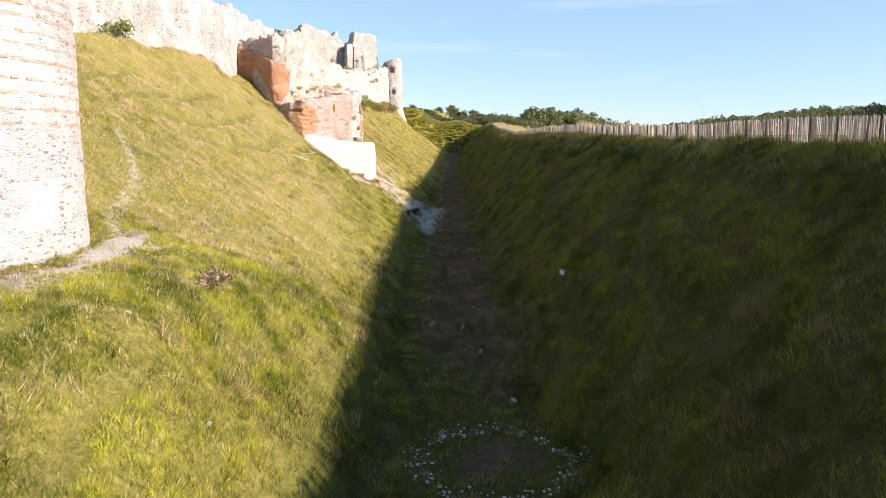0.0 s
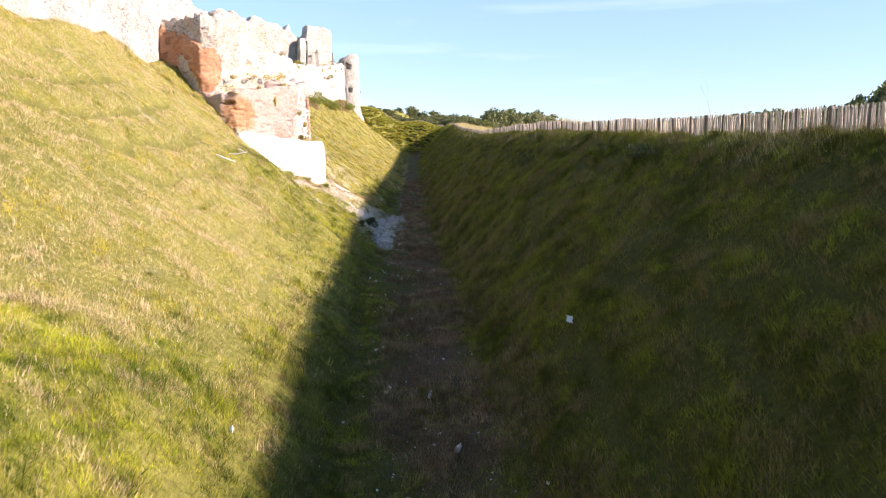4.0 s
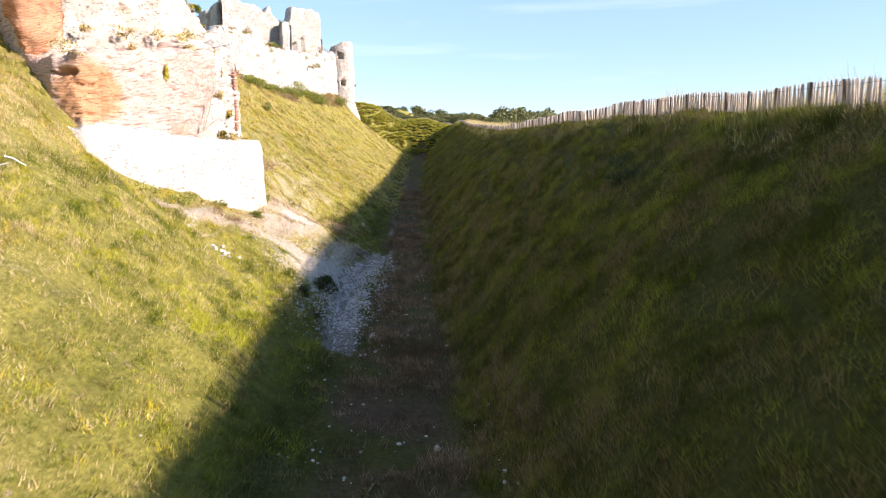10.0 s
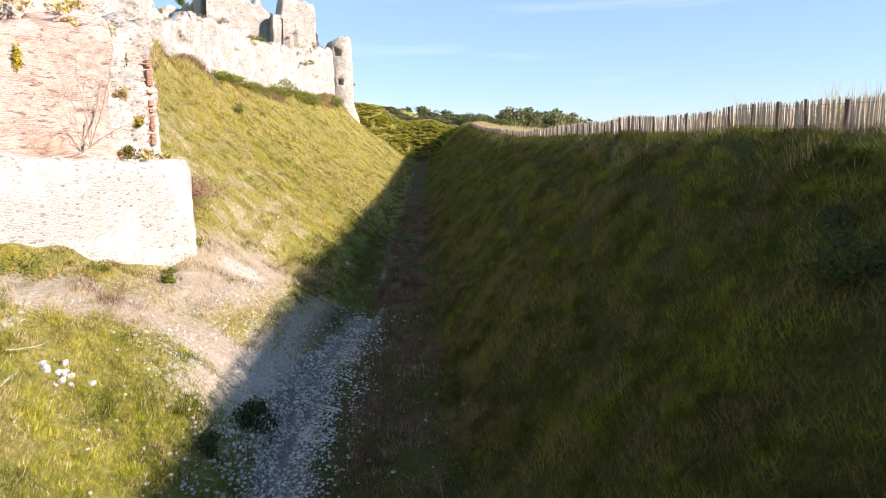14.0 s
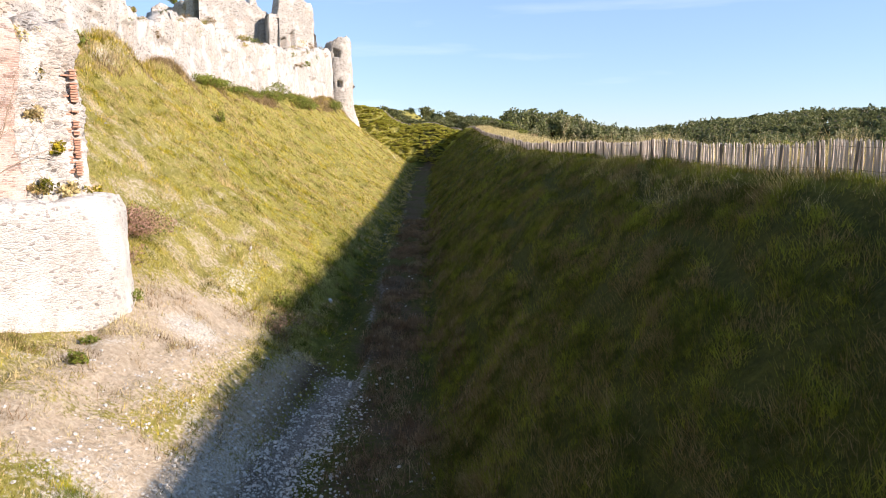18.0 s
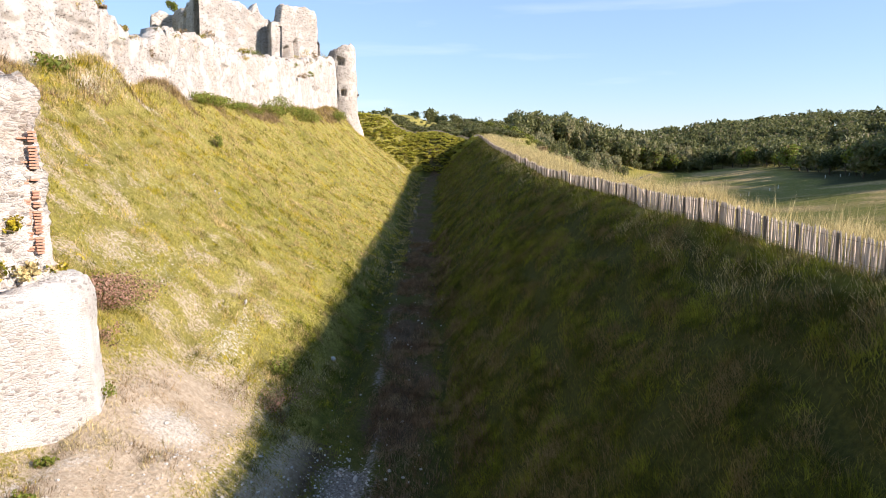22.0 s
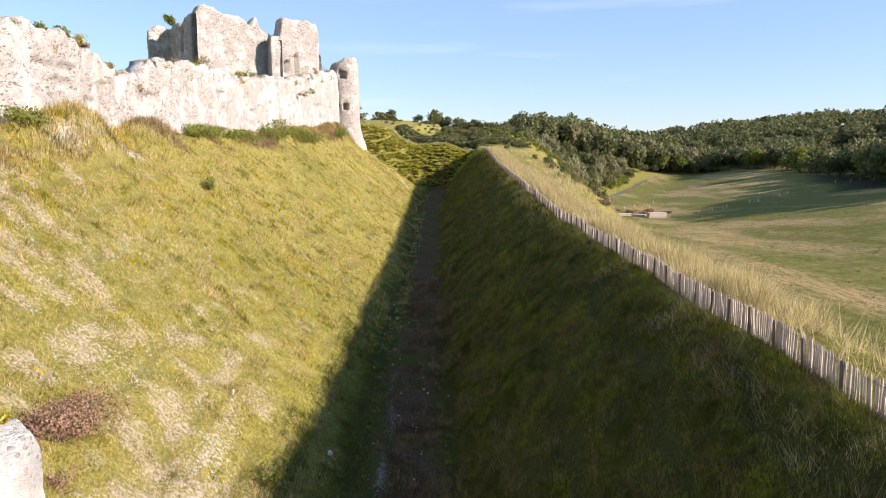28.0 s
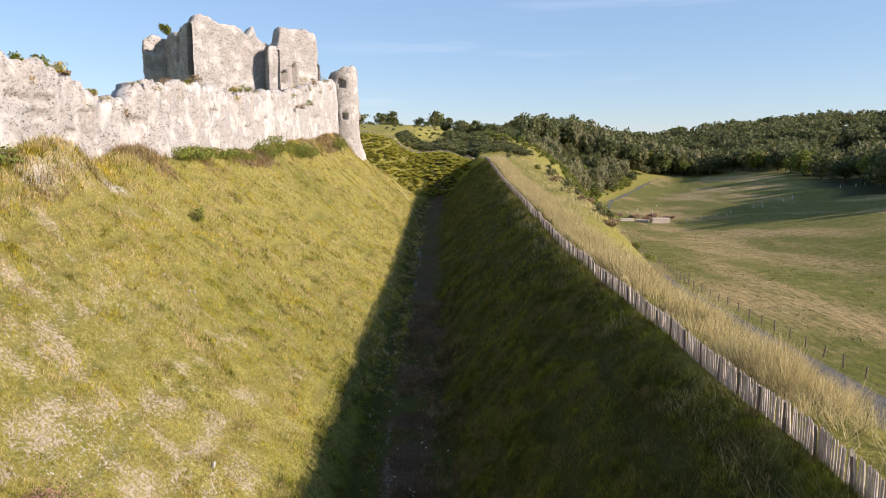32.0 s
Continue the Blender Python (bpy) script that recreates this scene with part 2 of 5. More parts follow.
def brick_material(name, one, two, mortar, wash, rust, spot=None):
    n = Nodes(name, 0.9, 0.15)
    uv = n.coord.outputs["UV"]
    wob = n.t.nodes.new("ShaderNodeMix")
    wob.data_type, wob.blend_type = "RGBA", "LINEAR_LIGHT"
    wob.inputs[0].default_value = 0.03
    n.t.links.new(uv, wob.inputs[6])
    n.t.links.new(n.noise(1.3, 3, out=1), wob.inputs[7])
    b = n.t.nodes.new("ShaderNodeTexBrick")
    n.t.links.new(wob.outputs[2], b.inputs["Vector"])
    for k, v in (("Scale", 1.0), ("Mortar Size", 0.012), ("Mortar Smooth", 0.4), ("Bias", 0.0), ("Brick Width", 0.27), ("Row Height", 0.085)):
        b.inputs[k].default_value = v
    b.inputs["Color1"].default_value, b.inputs["Color2"].default_value = (*one, 1), (*two, 1)
    b.inputs["Mortar"].default_value = (*mortar, 1)
    c = n.mix(n.ramp(n.noise(0.5, 5, 0.7), (0.42, 0.0), (0.66, 0.6)), b.outputs["Color"], wash)
    c = n.mix(n.ramp(n.noise(0.22, 4, 0.6), (0.54, 0.0), (0.66, 0.7)), c, rust)
    lost = n.ramp(n.noise(2.2, 5, 0.75, n.stretched(0.7, 0.7, 3.4)), (0.585, 0.0), (0.62, 0.8))     # bricks that have lost their face
    c = n.mix(lost, c, n.mix(0.35, rust, (0.26, 0.11, 0.07)))
    c = n.mix(n.ramp(n.noise(22.0, 3, 0.7, n.stretched(0.4, 0.4, 1.0)), (0.58, 0.0), (0.70, 0.6)), c, (0.24, 0.14, 0.10))
    if spot:                                    # raw orange brick where the face has fallen away
        d = n.t.nodes.new("ShaderNodeVectorMath")
        d.operation = "DISTANCE"
        n.t.links.new(n.geo.outputs["Position"], d.inputs[0])
        d.inputs[1].default_value = spot[:3]
        near = n.maths("ADD", n.maths("DIVIDE", d.outputs["Value"], spot[3]), n.maths("MULTIPLY", n.noise(1.0, 6, 0.75), 0.9))
        c = n.mix(n.ramp(n.maths("MULTIPLY", near, 0.5), (0.58, 0.75), (0.76, 0.0)), c, n.mix(n.noise(3.5, 6, 0.8, n.stretched(1, 1, 2.4)), (0.36, 0.12, 0.035), (0.76, 0.42, 0.18)))
    h = n.maths("ADD", n.maths("MULTIPLY", b.outputs["Fac"], -0.8), n.noise(3.0, 7, 0.8, n.stretched(0.8, 0.8, 2.4)))
    n.bump(n.maths("SUBTRACT", h, n.maths("MULTIPLY", lost, 0.7)), 1.0, 0.10)
    return n.done(c)


def plain_material(name, dark, light, scale=4.0, rough=0.85, bump=0.4, stretch=(1, 1, 1), spec=0.2, per_object=True):
    n = Nodes(name, rough, spec)
    v = n.stretched(*stretch)
    f = n.noise(scale, 6, 0.7, v)
    c = n.mix(n.ramp(f, (0.3, 0.0), (0.7, 1.0)), dark, light)
    r = n.random(per_object)
    c = n.mix(n.ramp(r, (0.0, 0.45), (1.0, 0.0)), c, dark)
    n.bump(n.noise(scale * 6, 5, 0.7, v), bump, 0.02)
    return n.done(c)


def leaf_material(name, dark, light, dry=(0.2, 0.15, 0.05), share=0.0, through=0.4):
    n = Nodes(name, 0.6, 0.25)
    r = n.random()
    c = n.mix(r, dark, light)
    c = n.mix(n.ramp(n.noise(0.12, 3), (0.35, 0.0), (0.7, 0.6)), c, light)
    if share:
        c = n.mix(n.ramp(n.maths("FRACT", n.maths("MULTIPLY", r, 31.7)), (1 - share, 0.0), (1 - share + 0.02, 1.0)), c, dry)
    t = n.t.nodes.new("ShaderNodeBsdfTranslucent")
    n.put(t, c)
    mixer = n.t.nodes.new("ShaderNodeMixShader")
    mixer.inputs[0].default_value = through
    n.t.links.new(n.b.outputs[0], mixer.inputs[1])
    n.t.links.new(t.outputs[0], mixer.inputs[2])
    n.t.links.new(mixer.outputs[0], n.t.nodes["Material Output"].inputs[0])
    return n.done(c)


GROUND = ground_material()
# Dry slope grass, its tones also raised for the sun on it.
GRASS_DRY = blade_material("sunburnt_and_lit_grass", (0.125, 0.13, 0.009), (0.74, 0.575, 0.05), (0.76, 0.57, 0.31), 0.27, 0.75)
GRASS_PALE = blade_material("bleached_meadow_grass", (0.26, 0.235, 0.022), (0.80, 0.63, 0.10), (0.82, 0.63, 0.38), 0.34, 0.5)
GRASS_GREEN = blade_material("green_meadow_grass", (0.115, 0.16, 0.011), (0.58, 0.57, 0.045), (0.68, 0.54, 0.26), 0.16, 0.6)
# Greener bank grass; the bank's shade is darkened into its tones.
GRASS_SHADED = blade_material("green_shade_darkened_grass", (0.066, 0.079, 0.010), (0.315, 0.325, 0.04), (0.29, 0.21, 0.095), 0.24, 0.4)
PASTURE_GRASS = blade_material("grazed_pasture_grass", (0.08, 0.10, 0.018), (0.25, 0.255, 0.045), (0.48, 0.36, 0.18), 0.2)
STRAW = blade_material("tall_straw_grass", (0.46, 0.37, 0.14), (0.62, 0.50, 0.21), (0.72, 0.59, 0.30), 0.6)
# Brown dead stalks again, in tones lowered for the ditch floor's shade.
DITCH_STALKS = blade_material("shade_darkened_stalks", (0.16, 0.095, 0.06), (0.37, 0.245, 0.155), (0.44, 0.33, 0.21), 0.2, 0.7)
RANK = blade_material("rank_brown_grass", (0.13, 0.105, 0.03), (0.34, 0.27, 0.10), (0.42, 0.31, 0.17), 0.25, 0.5)
SEDGE = blade_material("brown_dead_stalks", (0.24, 0.15, 0.08), (0.44, 0.30, 0.165), (0.54, 0.41, 0.25), 0.25)
CHALK = rubble_material("chalk_and_flint_rubble", (0.545, 0.515, 0.475), (0.48, 0.445, 0.41), (0.12, 0.10, 0.085), (0.46, 0.375, 0.30), 1.0, 4.0, 2.0, 0.585)
TAN_RUBBLE = rubble_material("tan_rubble_core", (0.57, 0.50, 0.435), (0.50, 0.435, 0.375), (0.17, 0.13, 0.10), (0.52, 0.36, 0.26), 1.0, 4.2, 2.0, 0.585)
PALE = rubble_material("pale_limewashed_rubble", (0.58, 0.56, 0.52), (0.53, 0.505, 0.47), (0.26, 0.225, 0.20), (0.48, 0.42, 0.37), 0.7, 4.6, 2.4, 0.60, 1.7)
TOWER = rubble_material("white_rubble_with_brick_courses", (0.64, 0.62, 0.58), (0.59, 0.565, 0.53), (0.24, 0.20, 0.18), (0.54, 0.45, 0.39), 0.9, 4.8, 2.6, 0.60, 1.8,
                        (17.8, 16.9, 16.4, 15.9, 15.4, 15.0, 14.6, 14.1, 13.7, 13.2, 12.6, 12.1, 11.6, 11.1))
GREY = rubble_material("grey_flint_rubble", (0.49, 0.455, 0.415), (0.43, 0.395, 0.355), (0.11, 0.092, 0.078), (0.43, 0.35, 0.29), 1.0, 3.0, 2.0, 0.585)
BRICK = brick_material("faded_pink_brick", (0.57, 0.40, 0.335), (0.45, 0.275, 0.22), (0.69, 0.62, 0.56), (0.65, 0.54, 0.48), (0.56, 0.36, 0.26), (-20.9, 67.6, 13.2, 2.2))
BRICK_RED = brick_material("broken_red_brick", (0.56, 0.27, 0.145), (0.44, 0.17, 0.085), (0.60, 0.43, 0.31), (0.62, 0.37, 0.22), (0.62, 0.24, 0.07))
BRICK_PIECE = plain_material("single_red_brick", (0.42, 0.20, 0.13), (0.60, 0.36, 0.26), 7.0)
PALE_WOOD = plain_material("weathered_split_chestnut", (0.35, 0.285, 0.24), (0.70, 0.605, 0.52), 6.0, 0.8, 0.5, (3, 3, 0.5))
PALE_JOINED = plain_material("weathered_split_chestnut_far", (0.35, 0.285, 0.24), (0.70, 0.605, 0.52), 6.0, 0.8, 0.5, (3, 3, 0.5), per_object=False)
BLEACHED = plain_material("bleached_dead_wood", (0.50, 0.46, 0.41), (0.76, 0.72, 0.66), 6.0, 0.8, 0.4, (2, 2, 2))
DARK_WOOD = plain_material("dark_weathered_post", (0.11, 0.088, 0.07), (0.27, 0.22, 0.18), 5.0, 0.85, 0.5, (3, 3, 0.5))
BARK = plain_material("bark", (0.05, 0.04, 0.03), (0.15, 0.12, 0.09), 4.0, 0.9, 0.6, (2, 2, 0.5), per_object=False)
TWIG = plain_material("dead_twigs", (0.16, 0.11, 0.075), (0.32, 0.24, 0.17), 5.0, 0.9, 0.3, per_object=False)
CHALK_STONE = plain_material("loose_chalk_stone", (0.30, 0.275, 0.25), (0.66, 0.63, 0.59), 6.0, 0.9, 0.5, per_object=False)
FLINT = plain_material("loose_flint_and_chalk", (0.30, 0.28, 0.27), (0.66, 0.63, 0.60), 6.0, 0.9, 0.5)
ASPHALT = plain_material("worn_asphalt", (0.075, 0.07, 0.068), (0.15, 0.14, 0.13), 1.5, 0.9, 0.4, per_object=False)
WIRE = plain_material("rusty_wire", (0.07, 0.05, 0.04), (0.14, 0.10, 0.08), 8.0, 0.6, 0.1)
LITTER = plain_material("white_paper", (0.55, 0.54, 0.53), (0.8, 0.8, 0.79), 8.0, 0.8, 0.1)
WHITE_STAKE = plain_material("white_plastic_guard", (0.55, 0.55, 0.50), (0.78, 0.77, 0.72), 6.0, 0.6, 0.1)
LEAF_DARK = leaf_material("dark_shrub_leaves", (0.03, 0.042, 0.016), (0.08, 0.10, 0.035))
LEAF_MID = leaf_material("bramble_leaves", (0.085, 0.115, 0.018), (0.24, 0.27, 0.045), (0.22, 0.14, 0.06), 0.12)
LEAF_WOOD = leaf_material("woodland_leaves", (0.052, 0.064, 0.024), (0.175, 0.18, 0.064), (0.22, 0.19, 0.11), 0.10)
LEAF_PALE = leaf_material("willow_leaves", (0.19, 0.185, 0.085), (0.34, 0.32, 0.17), (0.25, 0.2, 0.1), 0.15)
LEAF_FERN = leaf_material("bracken", (0.27, 0.28, 0.035), (0.55, 0.51, 0.085), (0.30, 0.20, 0.08), 0.12)
LEAF_RED = leaf_material("reddish_twiggy_shrub", (0.28, 0.145, 0.11), (0.47, 0.29, 0.215), (0.12, 0.12, 0.04), 0.25)
LEAF_YELLOW = leaf_material("yellow_ivy", (0.36, 0.30, 0.03), (0.55, 0.48, 0.06))
# ------------------------------------------------------------------ ground
def line(y, *pairs):
    ys, vs = np.array(pairs, float).T
    return np.interp(y, ys, vs)


def smooth(a):
    a = np.clip(a, 0, 1)
    return a * a * (3 - 2 * a)


def lattice(ix, iy, seed):
    h = np.sin(ix * 127.1 + iy * 311.7 + seed * 74.7) * 43758.5453
    return h - np.floor(h)


def fuzz(x, y, size, seed=0):
    """Smooth value noise between -1 and 1 with features of that many metres."""
    x, y = np.asarray(x, float) / size, np.asarray(y, float) / size
    ix, iy = np.floor(x), np.floor(y)
    u, v = x - ix, y - iy
    u, v = u * u * (3 - 2 * u), v * v * (3 - 2 * v)
    a = lattice(ix, iy, seed) * (1 - u) + lattice(ix + 1, iy, seed) * u
    b = lattice(ix, iy + 1, seed) * (1 - u) + lattice(ix + 1, iy + 1, seed) * u
    return 2 * (a * (1 - v) + b * v) - 1


def foot_left(y):     # where the floor of the ditch ends, castle side
    return line(y, (-40, -2.0), (-5, -2.2), (12, -3.2), (30, -4.5), (60, -6.0), (85, -7.0), (100, -8.0), (150, -9.5), (230, -13), (260, -12))


def foot_right(y):
    return line(y, (-40, 4.2), (6, 4.0), (13, 3.0), (50, 1.0), (85, -1.5), (120, -3.5), (200, -6.5), (260, -8))


def floor_z(y):
    return line(y, (-40, 0.4), (0, 0.2), (20, -0.3), (50, 0.3), (85, 0.8), (100, 1.2), (160, 2.5), (230, 5.5), (262, 6.4))


def crest_x(y):       # foot of the picket fence
    return line(y, (-60, 18.5), (10, 15.6), (53, 12.1), (84, 10.0), (104, 9.0), (130, 7.8), (200, 5.6), (253, 4.0), (300, 2))


def crest_z(y):
    return line(y, (-60, 10.2), (10, 10.4), (46, 10.95), (53, 11.1), (62, 11.5), (72, 11.65), (84, 11.75), (104, 11.85), (130, 11.85), (200, 14.2), (253, 17.0), (300, 18.5))


def wall_x(y):        # outer face of the curtain wall
    return line(y, (-60, -30), (70, -30.5), (112, -32.6), (147, -35), (165, -34.5), (230, -33.5), (300, -33))


def wall_z(y):
    return line(y, (-60, 17), (20, 17.9), (60, 19.5), (90, 20.5), (112, 20.6), (136, 20), (160, 20.6), (225, 23.5), (240, 21), (300, 21))


def lane_x(y):
    return line(y, (-60, 30), (100, 28.5), (170, 29.5), (300, 47), (448, 73), (560, 100), (730, 172), (800, 230))


def lane_z(y):
    return line(y, (-60, 6), (60, 4.5), (120, 2.2), (170, 0), (300, -9.5), (400, -16.8), (600, -18.5), (730, -14), (1200, 0))


def tread(x, y):
    """Narrow sheep tracks along the contours of the slopes, broken and wandering."""
    u = x + 1.5 * fuzz(x, y, 9, 81) + 0.4 * fuzz(x, y, 2.6, 83) + 0.05 * y
    r = np.abs(np.mod(u / 2.3, 1.0) - 0.5)
    return np.exp(-(r / 0.13) ** 2) * smooth(0.5 + 1.4 * fuzz(x, y, 7, 82))


def ground_z(x, y):
    """Height of the ground sheet, arrays in, array out."""
    x, y = np.broadcast_arrays(np.asarray(x, float), np.asarray(y, float))
    fl, fr, cx, cz, wx, wz, f0 = foot_left(y), foot_right(y), crest_x(y), crest_z(y), wall_x(y), wall_z(y), floor_z(y)
    left = np.clip((fl - x) / (fl - wx), 0, 1)
    bow = 0.10 + 0.16 * np.exp(-((y - 92) / 13.0) ** 2)
    left = np.clip(left * 1.08, 0, 1)
    castle = (wz - f0) * ((1 - bow) * left + bow * left ** 2.4) * (1 - smooth((y - 247) / 20))
    right = np.clip((x - fr) / (cx - 0.6 - fr), 0, 1)
    z = f0 + castle + (cz - f0) * (0.68 * right + 0.32 * np.sin(right * math.pi / 2))
    # the rubble fan and shelf below the bastion
    z = z + 0.6 * np.exp(-((x + 8.5) / 3.2) ** 2 - ((y - 71) / 8.0) ** 2)
    # tongues of turf running up to the curtain wall
    z = z + 0.7 * np.exp(-((x - wx - 1.0) / 3.0) ** 2) * (0.7 * fuzz(0 * x, y, 7.0, 85) + 0.5 * fuzz(0 * x, y, 2.6, 86)) * smooth((y - 85) / 12)
    # worn hollow along the foot of the bastion
    for depth, ax, ay, rx, ry in ((2.0, -28.0, 65.5, 4.5, 6.5), (3.0, -18.8, 68.2, 3.8, 6.0), (1.6, -15.6, 75.5, 2.4, 4.5), (1.0, -13.0, 63.3, 3.0, 3.5), (0.9, -13.2, 88, 3.0, 7.0), (-2.0, -31.6, 127.5, 2.4, 4.0), (-1.0, -30.4, 114.5, 2.2, 3.6)):
        z = z - depth * np.exp(-((x - ax) / rx) ** 2 - ((y - ay) / ry) ** 2)
    # path terrace round the near tower
    near = np.exp(-((y + 2) / 16.0) ** 2)
    z = z + near * (3.0 * np.exp(-((x + 7.5) / 3.6) ** 2) - 2.8 * smooth((-11 - x) / 6.0) * (x > -26))
    far_top = line(y, (275, 0), (330, 1.5), (430, 7), (620, 9), (900, 18), (2500, 30))
    # far end: the ditch turns towards the castle, a bank closes it
    bank_top = line(x, (-90, 26), (-32, 24.4), (-25, 23.0), (-20.8, 19.8), (-16.5, 18.5), (-8, 19.2), (-2.8, 17.3), (5, 17))
    bank = 6.4 + (bank_top - 6.4) * smooth((y - 256 - 0.10 * x) / 17)
    z = np.where(x < cx, np.maximum(z, np.where(y > 250, bank, -50)), z)
    # outside: a verge, the bank down to the lane, the pasture
    lx, lz = lane_x(y), lane_z(y)
    shelf = 2.5 + 0.5 * smooth((y - 40) / 50) + 2.4 * np.exp(-((y - 188) / 52.0) ** 2)
    verge = np.clip((x - cx - shelf) / np.maximum(lx - 3.0 - cx - shelf, 3), 0, 1)
    top = cz + far_top
    hold = smooth((y - 130) / 40) * (1 - smooth((y - 430) / 40))     # here the bank bulges and drops late
    z_out = top + (lz - top) * ((1 - hold) * (0.45 * verge + 0.55 * smooth(verge)) + hold * verge ** 2.6)
    field = lz + 0.165 * np.clip(x - lx - 32, 0, 95) + line(y, (0, 32), (390, 31), (480, 17), (3000, 17)) * smooth((x - lx - 122) / line(y, (0, 90), (400, 90), (520, 220), (3000, 220))) * (1 - 0.75 * smooth((x - lx - 330) / 160))
    z_out = np.where(x > lx - 3.0, field, z_out)
    z = np.where(x > cx, z_out, z)
    z = z + np.where(x < cx, far_top, 0)
    z = z + 16 * smooth((y - 700) / 260) * smooth((x - 20) / 120)
    # lumps
    slope = smooth((x - wx) / 2) * smooth((cx - x) / 1.5) * (y < 300)
    z = z + slope * (0.30 * fuzz(x, y, 5.5, 1) + 0.20 * fuzz(x, y, 1.9, 2) + 0.13 * fuzz(x, y, 0.8, 3) - 0.30 * tread(x, y))
    z = z + (1 - slope) * 0.15 * fuzz(x, y, 4.0, 7) * (np.abs(x - lx) > 4)
    return z


# ------------------------------------------------------------------ mesh helpers
rng = np.random.default_rng(7)


def mesh_from(name, verts, faces, mat=None, flat=True):
    """A mesh from arrays; all faces have the same number of corners."""
    verts, faces = np.asarray(verts, np.float32).reshape(-1, 3), np.asarray(faces, np.int32)
    me = bpy.data.meshes.new(name)
    k = faces.shape[1]
    me.vertices.add(len(verts))
    me.vertices.foreach_set("co", verts.ravel())
    me.loops.add(faces.size)
    me.loops.foreach_set("vertex_index", faces.ravel())
    me.polygons.add(len(faces))
    me.polygons.foreach_set("loop_start", np.arange(0, faces.size, k, dtype=np.int32))
    me.polygons.foreach_set("loop_total", np.full(len(faces), k, np.int32))
    me.polygons.foreach_set("use_smooth", np.full(len(faces), not flat))
    me.update(calc_edges=True)
    if mat:
        me.materials.append(mat)
    return me


def part(name, mesh, parent=None, label="", at=None):
    """Links a mesh as one object, under a thing or a part."""
    ob = new(name, mesh)
    if parent:
        ob.parent = parent
    if at is not None:
        ob.matrix_basis = at
    return tagged(ob, label)


def thing(name, label, category, group="", kind="", at=(0, 0, 0)):
    ob = new(name)
    ob.empty_display_size = 0.2
    ob.location = at
    return tagged(ob, label, category, group, kind)


def bm_mesh(name, bm, mat):
    me = bpy.data.meshes.new(name)
    bm.to_mesh(me)
    bm.free()
    me.materials.append(mat)
    return me


def graded(edges):
    out = [edges[0][0]]
    for (a, step), (b, _) in zip(edges, edges[1:]):
        n = max(1, round((b - a) / step))
        out += list(np.linspace(a, b, n + 1)[1:])
    return np.array(out)


def blob(x, y, cx, cy, rx, ry):
    return np.exp(-((x - cx) / rx) ** 2 - ((y - cy) / ry) ** 2)


def along(x, y, pts, width):
    """1 on a polyline in plan, falling to 0 over that width."""
    best = np.full(np.shape(x), 1e9)
    for (ax, ay), (bx, by) in zip(pts, pts[1:]):
        u = np.clip(((x - ax) * (bx - ax) + (y - ay) * (by - ay)) / ((bx - ax) ** 2 + (by - ay) ** 2), 0, 1)
        best = np.minimum(best, np.hypot(x - ax - u * (bx - ax), y - ay - u * (by - ay)))
    return np.exp(-(best / width) ** 2)


def soil_at(x, y):
    mid, half = (foot_left(y) + foot_right(y)) / 2, (foot_right(y) - foot_left(y)) / 2
    s = np.exp(-((x - mid - 0.4 - 0.9 * fuzz(x, y, 3.5, 52)) / (half * 0.95)) ** 4) * smooth((y - 10) / 5) * (0.56 + 0.28 * fuzz(x, y, 2.4, 51))
    s = np.maximum(s, 0.75 * blob(x, y, 1.3, 4.0, 2.3, 2.6))
    s = np.maximum(s, 0.95 * blob(x, y, -12.6, 80, 3.4, 13))
    s = np.maximum(s, 0.95 * along(x, y, [(-16.5, 66.5), (-13.5, 68.5), (-10.5, 70), (-8.5, 69)], 2.3))
    s = np.maximum(s, 0.7 * along(x, y, [(-9, 66), (-8.5, 75), (-8, 86)], 1.8))
    s = np.maximum(s, 0.55 * blob(x, y, -30.5, 112, 3.0, 7))
    s = np.maximum(s, 0.80 * blob(x, y, -12.5, 0, 3.0, 6))
    slope = smooth((foot_left(y) - 1 - x) / 3)
    s = np.maximum(s, slope * np.clip(0.12 + 0.10 * fuzz(x, y, 3.4, 61) + 0.30 * fuzz(x, y, 0.9, 62) + 0.32 * np.exp(-((y - 93) / 15) ** 2) * smooth((-11 - x) / 4), 0, 0.54))
    return s * (x < crest_x(y))


